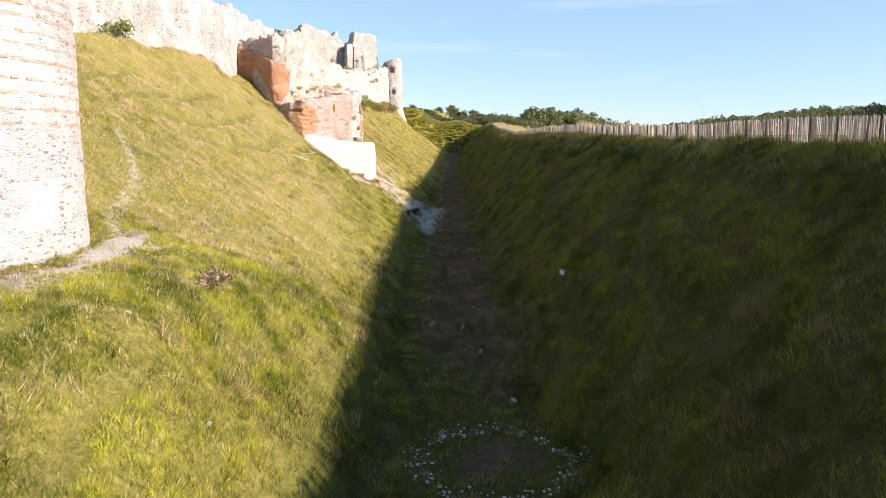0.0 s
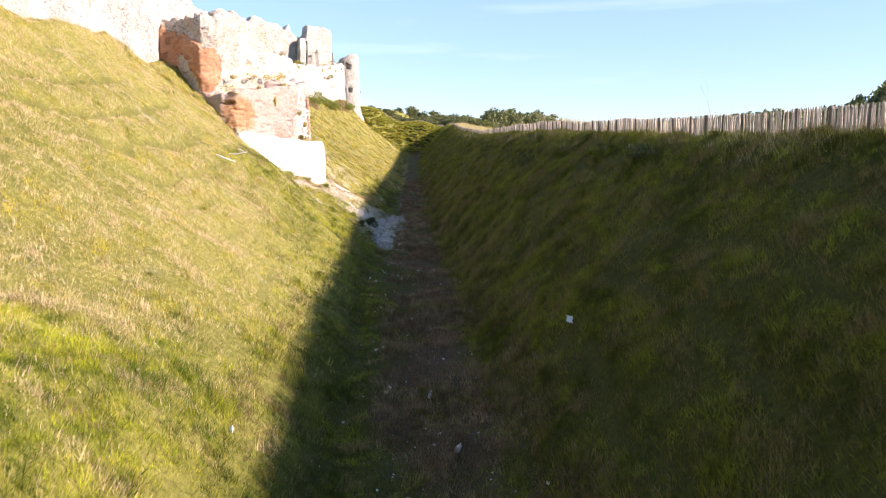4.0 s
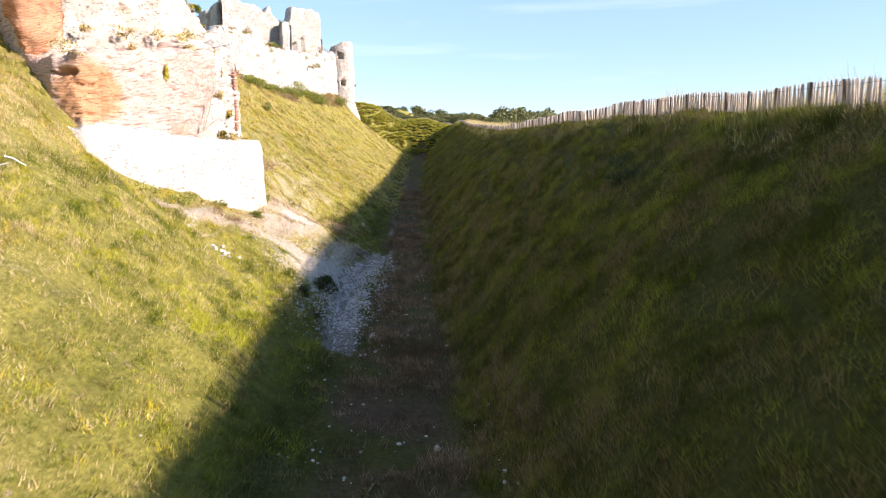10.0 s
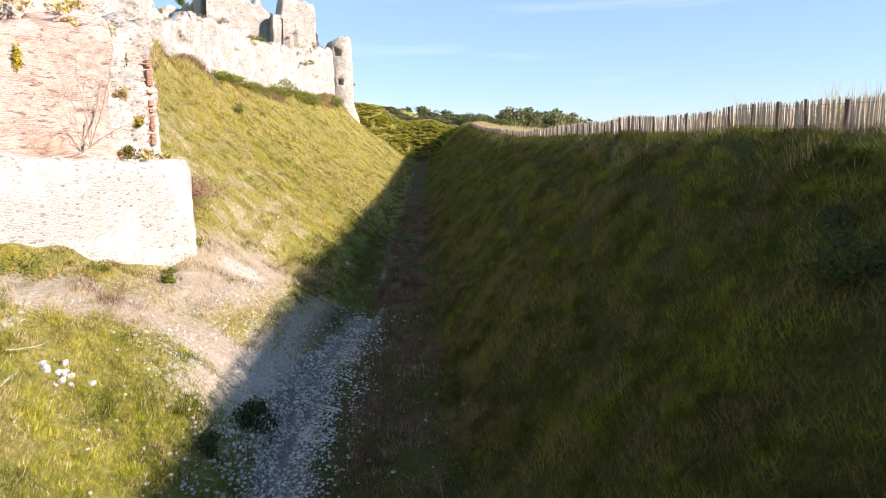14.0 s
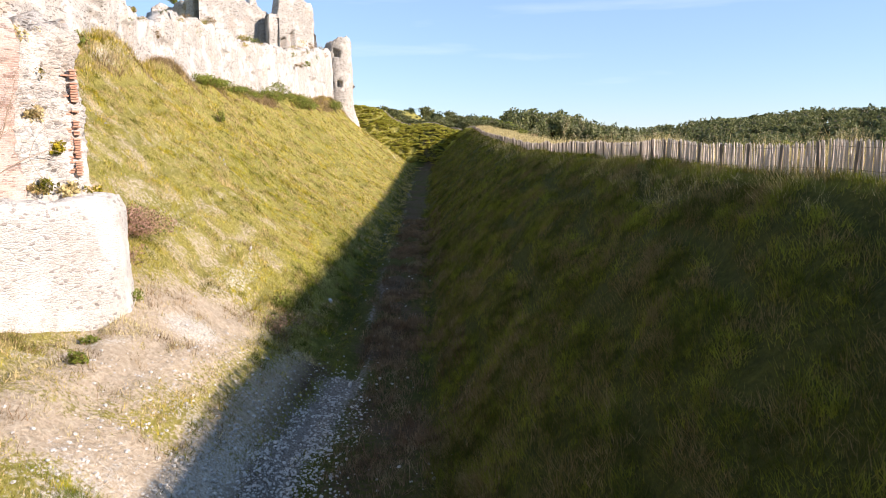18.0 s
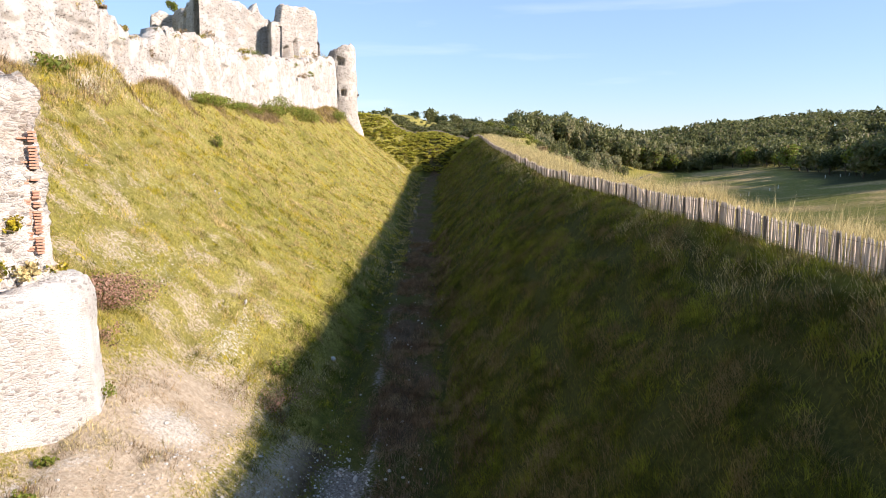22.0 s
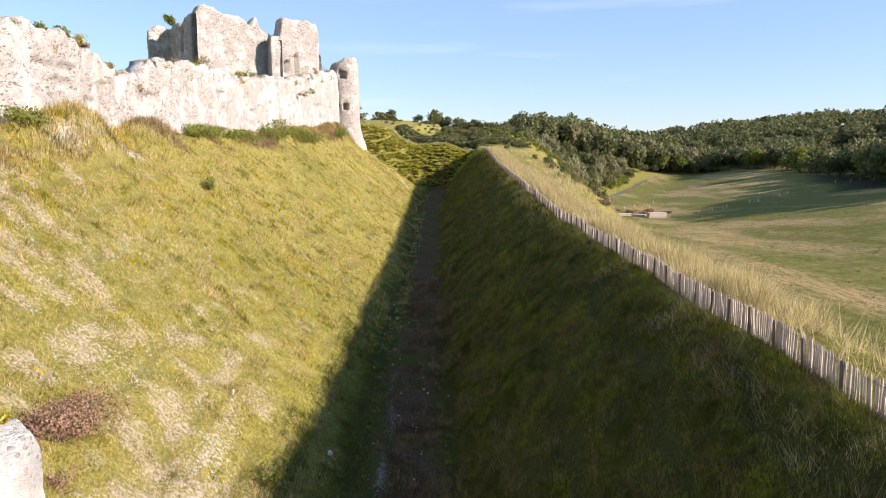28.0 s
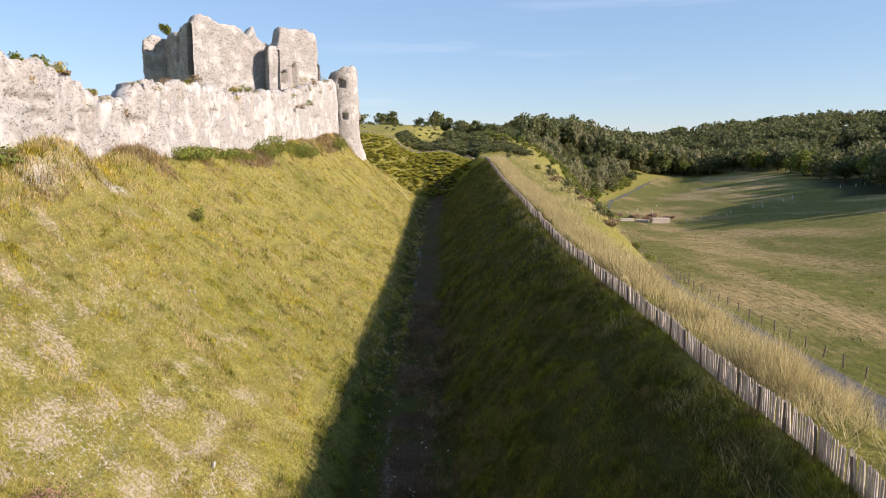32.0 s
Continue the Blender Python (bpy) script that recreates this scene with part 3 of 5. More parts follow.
def chalk_at(x, y):
    c = 0.85 * along(x, y, [(-5.4, 59.0), (-6.0, 64), (-6.6, 70), (-6.8, 76), (-6.0, 84)], 1.5 + 0.5 * fuzz(x, y, 2.5, 65))
    c = np.maximum(c, 0.80 * blob(x, y, -7.7, 70, 2.0, 7.5))
    c = np.maximum(c, 0.52 * along(x, y, [(-7.0, 70), (-8.6, 73), (-10.5, 75)], 1.2))
    c = np.maximum(c, 0.56 * blob(x, y, -10.0, 67.5, 2.4, 4.0))
    c = np.maximum(c, 1.0 * blob(x, y, -12.2, 81.0, 1.5, 1.4))
    c = np.maximum(c, 0.42 * blob(x, y, -18.6, 92, 4.5, 8))
    c = np.maximum(c, 0.40 * blob(x, y, -22, 106, 5, 12))
    c = np.maximum(c, 0.62 * blob(x, y, -29.8, 109, 1.8, 3.0))
    c = np.maximum(c, 0.66 * blob(x, y, -28.9, 117.5, 1.2, 3.0))
    c = np.maximum(c, 0.55 * blob(x, y, -13.8, 92, 1.3, 9))
    c = np.maximum(c, 0.46 * blob(x, y, -11.5, 0, 3.5, 4))
    c = np.maximum(c, 0.58 * along(x, y, [(-20.5, 22), (-17.8, 18.5), (-16.6, 15.5), (-15.8, 12), (-14.0, 9.5)], 0.6 + 0.15 * fuzz(x, y, 1.5, 66)))
    c = np.maximum(c, 1.0 * along(x, y, [(-14.0, 10.5), (-13.4, 8), (-13.2, 5), (-13.8, 1), (-15, -6)], 0.95 + 0.4 * fuzz(x, y, 1.7, 67)))
    c = np.maximum(c, 0.68 * along(x, y, [(-12.4, 9.5), (-11.4, 10.4)], 0.6))
    c = np.maximum(c, 0.6 * along(x, y, [(-14.4, 64.2), (-15.0, 66.8), (-15.6, 70), (-14.6, 74), (-13.2, 77)], 0.5))
    r = np.hypot((x - 1.3) / 2.6, (y - 3.9) / 2.9)
    c = np.maximum(c, 0.5 * np.exp(-((r - 1) / 0.16) ** 2))
    c = np.maximum(c, 0.50 * along(x, y, [(-14.5, 232), (-19, 243), (-25, 254)], 1.3))
    mid = (foot_left(y) + foot_right(y)) / 2
    c = np.maximum(c, 0.58 * np.exp(-((x - mid + 1.2 + 0.5 * fuzz(x, y, 4, 68)) / 0.5) ** 2) * smooth((y - 60) / 20) * (0.7 + 0.6 * fuzz(x, y, 3, 69)))
    return c * (x < crest_x(y))


# Dryness, and with it which ground gets the lit or the shaded tints.
def dry_lit_at(x, y):
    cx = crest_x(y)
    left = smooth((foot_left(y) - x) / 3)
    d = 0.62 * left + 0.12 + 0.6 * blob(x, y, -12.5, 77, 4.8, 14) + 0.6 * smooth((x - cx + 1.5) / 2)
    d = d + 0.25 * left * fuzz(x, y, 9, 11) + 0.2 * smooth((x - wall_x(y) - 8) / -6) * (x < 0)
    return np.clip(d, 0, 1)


# ------------------------------------------------------------------ ground sheet
gx = graded([(-3000, 300), (-300, 40), (-100, 6), (-44, 0.42), (20, 1.5), (60, 6), (200, 14), (500, 80), (900, 300), (3000, 300)])
gy = graded([(-1500, 200), (-120, 12), (-30, 0.42), (120, 0.8), (200, 1.2), (290, 4), (420, 12), (900, 100), (3500, 100)])
GX, GY = np.meshgrid(gx, gy)
GZ = ground_z(GX, GY)
nx, ny = len(gx), len(gy)
idx = np.arange(nx * ny).reshape(ny, nx)
quads = np.stack([idx[:-1, :-1], idx[:-1, 1:], idx[1:, 1:], idx[1:, :-1]], -1).reshape(-1, 4)
ground_mesh = mesh_from("ground", np.stack([GX, GY, GZ], -1).reshape(-1, 3), quads, GROUND, flat=False)
for key, values in (("soil", soil_at(GX, GY)), ("chalk", chalk_at(GX, GY)), ("dry", dry_lit_at(GX, GY)), ("trod", tread(GX, GY) * smooth((foot_left(GY) - GX) / 3)),
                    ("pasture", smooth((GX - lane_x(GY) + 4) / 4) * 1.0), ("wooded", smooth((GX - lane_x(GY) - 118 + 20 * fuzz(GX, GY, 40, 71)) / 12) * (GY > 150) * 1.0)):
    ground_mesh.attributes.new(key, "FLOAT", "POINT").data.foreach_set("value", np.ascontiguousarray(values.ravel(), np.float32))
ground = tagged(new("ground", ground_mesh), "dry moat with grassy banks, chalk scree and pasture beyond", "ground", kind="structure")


# ------------------------------------------------------------------ masonry
def worley(u, v, size, seed):
    """Distance to the nearest of scattered points, about one a cell, in units of the cell."""
    u, v = u / size, v / size
    iu, iv = np.floor(u), np.floor(v)
    best = np.full(u.shape, 9.0)
    for du in (-1, 0, 1):
        for dv in (-1, 0, 1):
            pu, pv = iu + du + lattice(iu + du, iv + dv, seed), iv + dv + lattice(iu + du, iv + dv, seed + 9)
            best = np.minimum(best, np.hypot(u - pu, v - pv))
    return best


def masonry(name, plan, z0, top, thick, mat, step=0.3, stone=0.35, rough=0.10, lean=0.0, holes=(), ragged=0.5, seed=1, swell=0.35, course=1.5):
    """A ruined wall. plan: corners of its outer face, the outside on the right hand going along; z0 and top: functions of the
    length along the face; holes: (along, z, half width, half height, depth) of openings and lost stones."""
    pts = np.array(plan, float)
    seg = np.hypot(*np.diff(pts, axis=0).T)
    cum = np.r_[0, np.cumsum(seg)]
    n = max(2, round(cum[-1] / step))
    s = np.linspace(0, cum[-1], n + 1)
    px, py = np.interp(s, cum, pts[:, 0]), np.interp(s, cum, pts[:, 1])
    soft = max(1, round(0.5 / step))
    tx, ty = np.gradient(np.convolve(np.pad(px, soft, "edge"), np.ones(2 * soft + 1) / (2 * soft + 1), "valid")), \
        np.gradient(np.convolve(np.pad(py, soft, "edge"), np.ones(2 * soft + 1) / (2 * soft + 1), "valid"))
    size = np.hypot(tx, ty) + 1e-9
    ox, oy = ty / size, -tx / size
    lo = np.array([z0(a) for a in s])
    hi = np.array([top(a) for a in s])
    hi = hi + ragged * (0.7 * fuzz(s, 0 * s + seed, 2.3, seed) + 0.5 * fuzz(s, 0 * s, 0.8, seed + 1) + 0.3 * np.round(2 * fuzz(s, 0 * s, 0.5, seed + 2)))
    m = max(3, round(float((hi - lo).max()) / step))
    v = np.linspace(0, 1, m + 1)[:, None]
    Z = lo + (hi - lo) * v
    S = np.broadcast_to(s, Z.shape)
    d = swell * fuzz(S, Z, 4.5, seed + 3) + 0.45 * swell * fuzz(S, Z, 1.4, seed + 4)
    d = d + rough * (0.75 - np.clip(worley(S, Z * course, stone, seed + 5) * 1.5, 0, 1.2)) + 0.5 * rough * fuzz(S, Z, 0.33, seed + 6)
    d = d - lean * (Z - lo) - 0.25 * np.clip((Z - hi + 0.8) / 0.8, 0, 1) ** 2
    for a, z, hw, hh, depth in holes:
        inside = np.maximum(np.abs(S - a) / hw, np.abs(Z - z) / hh) + 0.12 * fuzz(S, Z, 0.4, seed + 8)
        d = np.where(inside < 1, d - depth * np.clip((1.02 - inside) / 0.10, 0, 1), d)
    face = np.stack([px + ox * d, py + oy * d, Z], -1)
    rim = np.stack([px - ox * thick * 0.5, py - oy * thick * 0.5, hi + 0.25 * fuzz(s, s * 0, 0.9, seed + 12)], -1)[None]
    back = np.stack([px - ox * thick, py - oy * thick, hi - 0.3], -1)[None]
    foot = np.stack([px - ox * thick, py - oy * thick, lo], -1)[None]
    V = np.concatenate([face, rim, back, foot])
    r, c = V.shape[:2]
    i = np.arange(r * c).reshape(r, c)
    f = np.stack([i[:-1, :-1], i[:-1, 1:], i[1:, 1:], i[1:, :-1]], -1).reshape(-1, 4)
    ends = []
    for k in (0, -1):
        q = np.stack([i[:m, k], i[1:m + 1, k], np.full(m, i[r - 2, k]), np.full(m, i[r - 1, k])], -1)
        ends.append(q if k else q[:, ::-1])
    me = mesh_from(name, V.reshape(-1, 3), np.concatenate([f, *ends]), mat, flat=False)
    uv = me.uv_layers.new(name="UVMap")
    us = np.broadcast_to(s, (r, c)).ravel()
    vs = np.concatenate([Z, np.repeat(hi[None], 2, 0), lo[None]]).ravel()
    li = np.empty(len(me.loops), np.int32)
    me.loops.foreach_get("vertex_index", li)
    uv.data.foreach_set("uv", np.stack([us[li], vs[li]], -1).astype(np.float32).ravel())
    return me


def profile(*pairs):
    a, b = np.array(pairs, float).T
    return lambda s: float(np.interp(s, a, b))


def level(z):
    return lambda s: z


def round_plan(cx, cy, r, a0, a1, n=40):
    """Part of a circle from angle a0 to a1 in degrees, anticlockwise."""
    return [(cx + r * math.cos(radians(a)), cy + r * math.sin(radians(a))) for a in np.linspace(a0, a1, n)]


BRICK_MESHES = []
for k in range(3):
    bm = bmesh.new()
    bmesh.ops.create_cube(bm, size=1.0)
    for vert in bm.verts:
        vert.co += Vector([random.uniform(-0.06, 0.06) for _ in range(3)])
    bmesh.ops.bevel(bm, geom=list(bm.edges), offset=0.07, segments=1, affect="EDGES")
    BRICK_MESHES.append(bm_mesh("brick", bm, BRICK_PIECE))


def lay_brick(parent, place, turn, size, k):
    ob = new("brick", BRICK_MESHES[k % 3])
    ob.parent = parent
    ob.matrix_basis = Matrix.LocRotScale(place, Euler((random.uniform(-0.03, 0.03), random.uniform(-0.04, 0.04), turn)), size)
    return ob


def wall_path(y0, y1, step=4.0):
    return [(float(wall_x(y)), float(y)) for y in np.arange(y0, y1 + 0.1, step)]


# curtain wall, near and far stretch: plan runs towards the far tower, the ditch on the right hand
curtain_near = thing("curtain_wall", "ruined chalk and flint curtain wall above the grassy slope", "castle wall", kind="structure")
part("wall_face", masonry("wall_face", wall_path(-40, 92), lambda s: float(wall_z(s - 40)) - 3.0,
                          profile((0, 25), (70, 25.5), (92, 25.4), (101, 26.4), (112, 27.2), (132, 27.7)), 2.4, CHALK, 0.33, 0.4, 0.07, 0.01,
                          [(85, 23.5, 0.5, 0.3, 0.5), (88.6, 24.0, 0.8, 0.25, 0.5), (94, 22.2, 0.4, 0.5, 0.4), (96.5, 23.8, 1.0, 0.2, 0.5)], 0.5, 3, 0.2), curtain_near)
far_top_of_wall = profile((0, 27.5), (18, 27.7), (24, 28.1), (28, 27.2), (35, 25.8), (39, 26.0), (42, 27.8), (52, 28.9), (68, 29.2), (78, 29.4), (96, 30.8), (122, 34.0), (134, 36.0), (144, 36.5))
curtain_far = thing("curtain_wall", "pale flint curtain wall with a broken top below the keep", "castle wall", kind="structure")
part("wall_face", masonry("wall_face", wall_path(92, 236), lambda s: float(wall_z(s + 92)) - 3.0,
                          far_top_of_wall,
                          2.4, CHALK, 0.33, 0.42, 0.12, 0.012,
                          [(47.6, 26.0, 0.35, 2.2, 0.6), (60, 24, 0.4, 0.3, 0.4), (75, 26.5, 0.5, 0.4, 0.4), (83, 25, 0.35, 0.9, 0.5), (104, 28.5, 0.5, 0.5, 0.5), (30, 23.4, 1.3, 1.5, 0.35)] + [(random.uniform(2, 140), random.uniform(22, 28), random.uniform(0.3, 2.0), random.uniform(0.2, 0.5), random.uniform(0.2, 0.45)) for _ in range(40)], 0.6, 5, 0.28), curtain_far)
part("pier", masonry("pier", [(-34.9, 134.5), (-33.8, 134.8), (-34.4, 144.0), (-35.6, 144.5)], level(17), profile((0, 27.4), (2, 28.2), (9, 28.6), (11, 27.6)), 1.6, CHALK, 0.3, 0.4, 0.1, 0.05, (), 0.4, 8), curtain_far)

# round tower at the near end
near_tower = thing("round_tower", "round white limewashed tower with thin brick lacing courses", "tower")
tower_body = part("wall_face", masonry("wall_face", round_plan(-20.8, 6.0, 6.5, -120, 75, 60), level(3.0), level(25), 2.2, TOWER, 0.17, 0.3, 0.035, 0.006,
                                       [(14.5, 8.7, 0.5, 0.16, 0.25), (16.4, 9.6, 0.4, 0.14, 0.2)], 0.5, 11, 0.06), near_tower)
count = 0
for row, z in enumerate((16.9, 15.9, 15.0, 14.1, 13.2, 12.6, 12.1, 11.6)):
    for a in np.arange(-58, 40, 2.35):
        if random.random() < (0.55 if row < 5 else 0.42) and count < 290:
            a2 = a + random.uniform(-0.5, 0.5)
            r = 6.485 - 0.006 * (z - 3) + random.uniform(-0.015, 0.03)
            lay_brick(tower_body, (-20.8 + r * math.cos(radians(a2)), 6.0 + r * math.sin(radians(a2)), z + random.uniform(-0.03, 0.03)),
                      radians(a2 + 90), (random.uniform(0.2, 0.27), 0.12, random.uniform(0.06, 0.085)), count)
            count += 1

# bastion: pale base, brick storey, rubble mass set back above
bastion = thing("bastion", "ruined bastion of brick and rubble on a pale masonry base", "bastion")
part("base", masonry("base", [(-22.0, 65.2), (-20.3, 65.6), (-17.4, 71.5), (-14.7, 77.3), (-14.25, 78.4), (-14.1, 79.5), (-14.5, 80.8), (-15.6, 81.9), (-31, 87)],
                     level(2.5), profile((0, 11.3), (4, 11.3), (14, 10.5), (18, 10.5), (32, 11)), 2.6, PALE, 0.17, 0.3, 0.035, 0.02,
                     [(6.5, 8.6, 0.25, 0.18, 0.2), (13.4, 7.4, 0.1, 0.1, 0.2), (15.2, 6.3, 0.11, 0.11, 0.25)], 0.12, 21, 0.10), bastion, "pale rounded masonry base")
part("brick_flank", masonry("brick_flank", [(-31.2, 71.8), (-28.0, 70.2), (-25.3, 68.5), (-24.7, 68.9), (-24.2, 70.5)], profile((0, 16), (7, 12), (10, 12)), profile((0, 22.6), (3.5, 21.6), (6.5, 20.6), (9, 20.4)), 2.4, BRICK_RED, 0.17, 0.3, 0.2, 0.01,
                     [(2.2, 21.0, 0.5, 0.5, 0.4), (3.6, 19.4, 0.7, 0.25, 0.4), (5.2, 17.6, 0.4, 0.3, 0.4), (4.6, 16.2, 0.9, 0.12, 0.35), (1.4, 19.2, 0.4, 0.6, 0.4)], 0.6, 22, 0.7, 3.0), bastion, "hollowed red brick flank")
brick_storey = part("brick_storey", masonry("brick_storey", [(-26.5, 69.0), (-22.9, 66.8), (-21.2, 66.8), (-20.6, 67.6), (-18.5, 73.6), (-17.1, 77.9), (-17.7, 78.6), (-31, 83)],
                     profile((0, 12), (4, 10.5), (6.5, 9.6), (40, 9.6)), profile((0, 15.6), (4, 15.3), (7, 15.5), (13, 16.6), (18, 17.0), (21, 17.6), (40, 18)), 2.4, BRICK, 0.17, 0.3, 0.13, 0.015,
                     [(7.4, 12.9, 0.2, 1.4, 0.4), (8.7, 13.0, 0.6, 0.12, 0.35), (9.4, 14.7, 0.45, 0.16, 0.35), (8.0, 14.3, 0.14, 0.5, 0.35), (6.4, 13.7, 0.9, 0.14, 0.4), (5.0, 14.3, 0.9, 0.12, 0.4), (13, 13.9, 0.3, 0.15, 0.25),
                      (15.6, 12.2, 0.5, 0.08, 0.2), (11.6, 11.6, 0.6, 0.07, 0.2), (10.4, 13.2, 0.8, 0.07, 0.2), (14.2, 12.9, 0.5, 0.06, 0.2), (12, 15.4, 0.25, 0.12, 0.3)] + [(random.uniform(4.5, 18.5), random.uniform(10.6, 16), random.uniform(0.15, 0.6), 0.1, random.uniform(0.08, 0.22)) for _ in range(60)], 0.35, 23, 0.3, 4.0), bastion, "weathered pink brick storey with open cracks")
part("upper_mass", masonry("upper_mass", [(-31.3, 72.1), (-28.2, 70.5), (-25.4, 68.8), (-23.6, 69.6), (-21.2, 76.6), (-18.9, 81.6), (-19.6, 83.0), (-31, 88)],
                     profile((0, 17), (7, 14.0), (30, 14.0)), profile((0, 23.4), (5, 23.5), (9, 23.9), (14, 24.7), (18.5, 23.6), (20, 21.0), (21.5, 18.4), (23, 18), (34, 24)), 3.0, TAN_RUBBLE, 0.2, 0.36, 0.16, 0.05,
                     [(9.6, 18.4, 0.2, 0.9, 0.4), (14, 19, 0.5, 0.3, 0.35), (12.2, 20.6, 0.6, 0.25, 0.3), (17, 19.8, 0.5, 0.3, 0.35)], 0.45, 25, 0.45), bastion, "broken rubble core set back above the brick")
part("flank", masonry("flank", [(-17.9, 77.4), (-17.0, 78.6), (-16.4, 80.2), (-16.2, 81.0), (-24, 84.4)], level(9.8), profile((0, 16.2), (1.5, 17.0), (3.2, 17.2), (6, 18), (11, 21)), 1.8, CHALK, 0.17, 0.3, 0.14, 0.08, (), 0.5, 27, 0.45), bastion)
quoin = part("quoin", masonry("quoin", [(-16.85, 79.95), (-16.15, 80.35), (-16.15, 80.95), (-16.6, 81.4)], level(9.8), level(16.4), 0.8, CHALK, 0.17, 0.3, 0.05, 0.05, (), 0.2, 28, 0.05), bastion, "brick quoin")
count = 0
for z in np.arange(11.4, 15.9, 0.105):
    for a in (0.62, 0.30):
        if random.random() < (0.85 if a > 0.5 else 0.45):
            lay_brick(quoin, (-16.8 + 0.86 * a - 0.025 * (z - 9.8), 79.90 + 0.5 * a - 0.03 + 0.043 * (z - 9.8), z), radians(30), (random.uniform(0.22, 0.3), 0.16, 0.075), count)
            count += 1

# keep, on the motte behind the curtain wall
keep = thing("keep", "roofless grey flint castle keep with jagged broken walls", "castle keep")
part("main_wall", masonry("main_wall", [(-57.8, 208.7), (-52, 214.4), (-45.4, 220.6)], level(26),
                          profile((0, 46.9), (0.8, 47.9), (2.5, 48.2), (5, 47.7), (9, 46.8), (11, 46.0), (12.3, 45.2), (13.0, 47.0), (13.8, 46.8), (14.4, 44.4), (16.5, 43.4), (18.1, 42.6)), 3.0, GREY, 0.4, 0.6, 0.12, 0.004, (), 0.5, 31, 0.2), keep)
part("side_wall", masonry("side_wall", [(-68.6, 219.9), (-63.2, 214.3), (-57.9, 208.9)], level(26), profile((0, 44.8), (3, 45.8), (7, 45.4), (10, 46.6), (15.4, 46.9)), 3.0, GREY, 0.4, 0.6, 0.12, 0.004,
                          [(7.5, 41.0, 0.8, 3.2, 1.6)], 0.5, 33, 0.2), keep)
part("corner_turret", masonry("corner_turret", [(-72.0, 228.0), (-72.4, 217.2), (-71.6, 216.0), (-68.1, 219.4), (-66.6, 220.9)], level(26), profile((0, 43.6), (11, 44.0), (12.8, 44.4), (15, 45.4), (17.5, 44.8), (20, 44)), 2.5, GREY, 0.4, 0.6, 0.12, 0.004, (), 0.35, 35, 0.2), keep)
part("gate_turret", masonry("gate_turret", [(-48.6, 226.5), (-44.6, 216.6), (-36.2, 226.6), (-37.6, 234)], level(26),
                            profile((0, 42), (10.6, 42.3), (13.4, 42.6), (13.8, 46.4), (15.5, 47.2), (20, 47.4), (23.2, 47.0), (24, 45), (31, 44)), 2.6, GREY, 0.4, 0.6, 0.12, 0.004,
                            [(14.8, 36.6, 0.55, 1.3, 1.6), (17.5, 36.6, 0.42, 2.8, 1.6)], 0.45, 37, 0.2), keep)
part("cross_wall", masonry("cross_wall", [(-50.4, 221.4), (-45.0, 224.4)], level(26), profile((0, 43.6), (3, 42.4), (6.2, 45.0)), 2.0, GREY, 0.4, 0.6, 0.12, 0.004, (), 0.5, 39, 0.2), keep)
part("back_wall", masonry("back_wall", [(-36.5, 232), (-52, 246), (-74, 229)], level(26), level(41), 2.5, GREY, 0.6, 0.6, 0.12, 0.004, (), 0.5, 41, 0.2), keep)

# tower at the far corner, with a battered spur
far_tower = thing("round_tower", "slender ruined flint tower with two dark window openings", "tower")
part("wall_face", masonry("wall_face", round_plan(-32.7, 240.2, 4.1, -175, 120, 60), level(17), profile((0, 38.0), (4, 39.2), (7, 40.4), (10, 40.8), (14, 39.8), (20, 38.4)), 1.6, GREY, 0.25, 0.5, 0.1, 0.022,
                          [(6.4, 36.3, 1.25, 0.8, 1.6), (6.0, 37.0, 0.7, 0.5, 1.6), (7.2, 28.6, 0.75, 0.8, 1.6)], 0.4, 43, 0.15), far_tower)
part("spur", masonry("spur", [(-33.5, 235.4), (-30.0, 236.2), (-27.9, 240), (-27.6, 246), (-30, 249.5)], level(14), profile((0, 29), (4, 31.5), (9, 30.5), (15, 28), (19, 26)), 3.0, CHALK, 0.35, 0.5, 0.12, 0.17, (), 0.4, 45, 0.25), far_tower, "battered rubble foot")


# ------------------------------------------------------------------ grass
def blades(name, xy, per, spread, length, width, mat, label, lean=0.85, droop=0.0, rise=0.0):
    """Tufts of grass at plan points: per blades each. One mesh of narrow triangles."""
    n = len(xy) * per
    p = np.repeat(xy, per, 0) + rng.normal(0, spread, (n, 2))
    tuft = np.repeat(rng.random(len(xy)), per)
    z = ground_z(p[:, 0], p[:, 1]) - 0.04 + rise
    size = length * (0.5 + 0.6 * rng.random(n) + 0.35 * tuft) * (1.0 + 0.4 * fuzz(p[:, 0], p[:, 1], 1.3, 91) + 0.3 * fuzz(p[:, 0], p[:, 1], 0.5, 92))
    a = rng.random(n) * 2 * math.pi
    tilt = lean * np.abs(rng.normal(0, 1, n))
    way = np.stack([np.cos(a) * tilt, np.sin(a) * tilt, np.ones(n)], -1)
    fall = np.repeat(rng.normal(0, 0.5, (len(xy), 2)), per, 0)
    way[:, :2] += fall
    way[:, 0] += droop
    way /= np.linalg.norm(way, axis=1)[:, None]
    b = a + math.pi / 2 + rng.normal(0, 0.5, n)
    side = np.stack([np.cos(b), np.sin(b), 0 * b], -1) * (width * (0.6 + 0.8 * rng.random(n)))[:, None]
    root = np.stack([p[:, 0], p[:, 1], z], -1)
    v = np.stack([root - side / 2, root + side / 2, root + way * size[:, None]], 1).reshape(-1, 3)
    f = np.arange(3 * n).reshape(-1, 3)
    return tagged(new(name, mesh_from(name, v, f, mat)), label, "grass", kind="stuff")


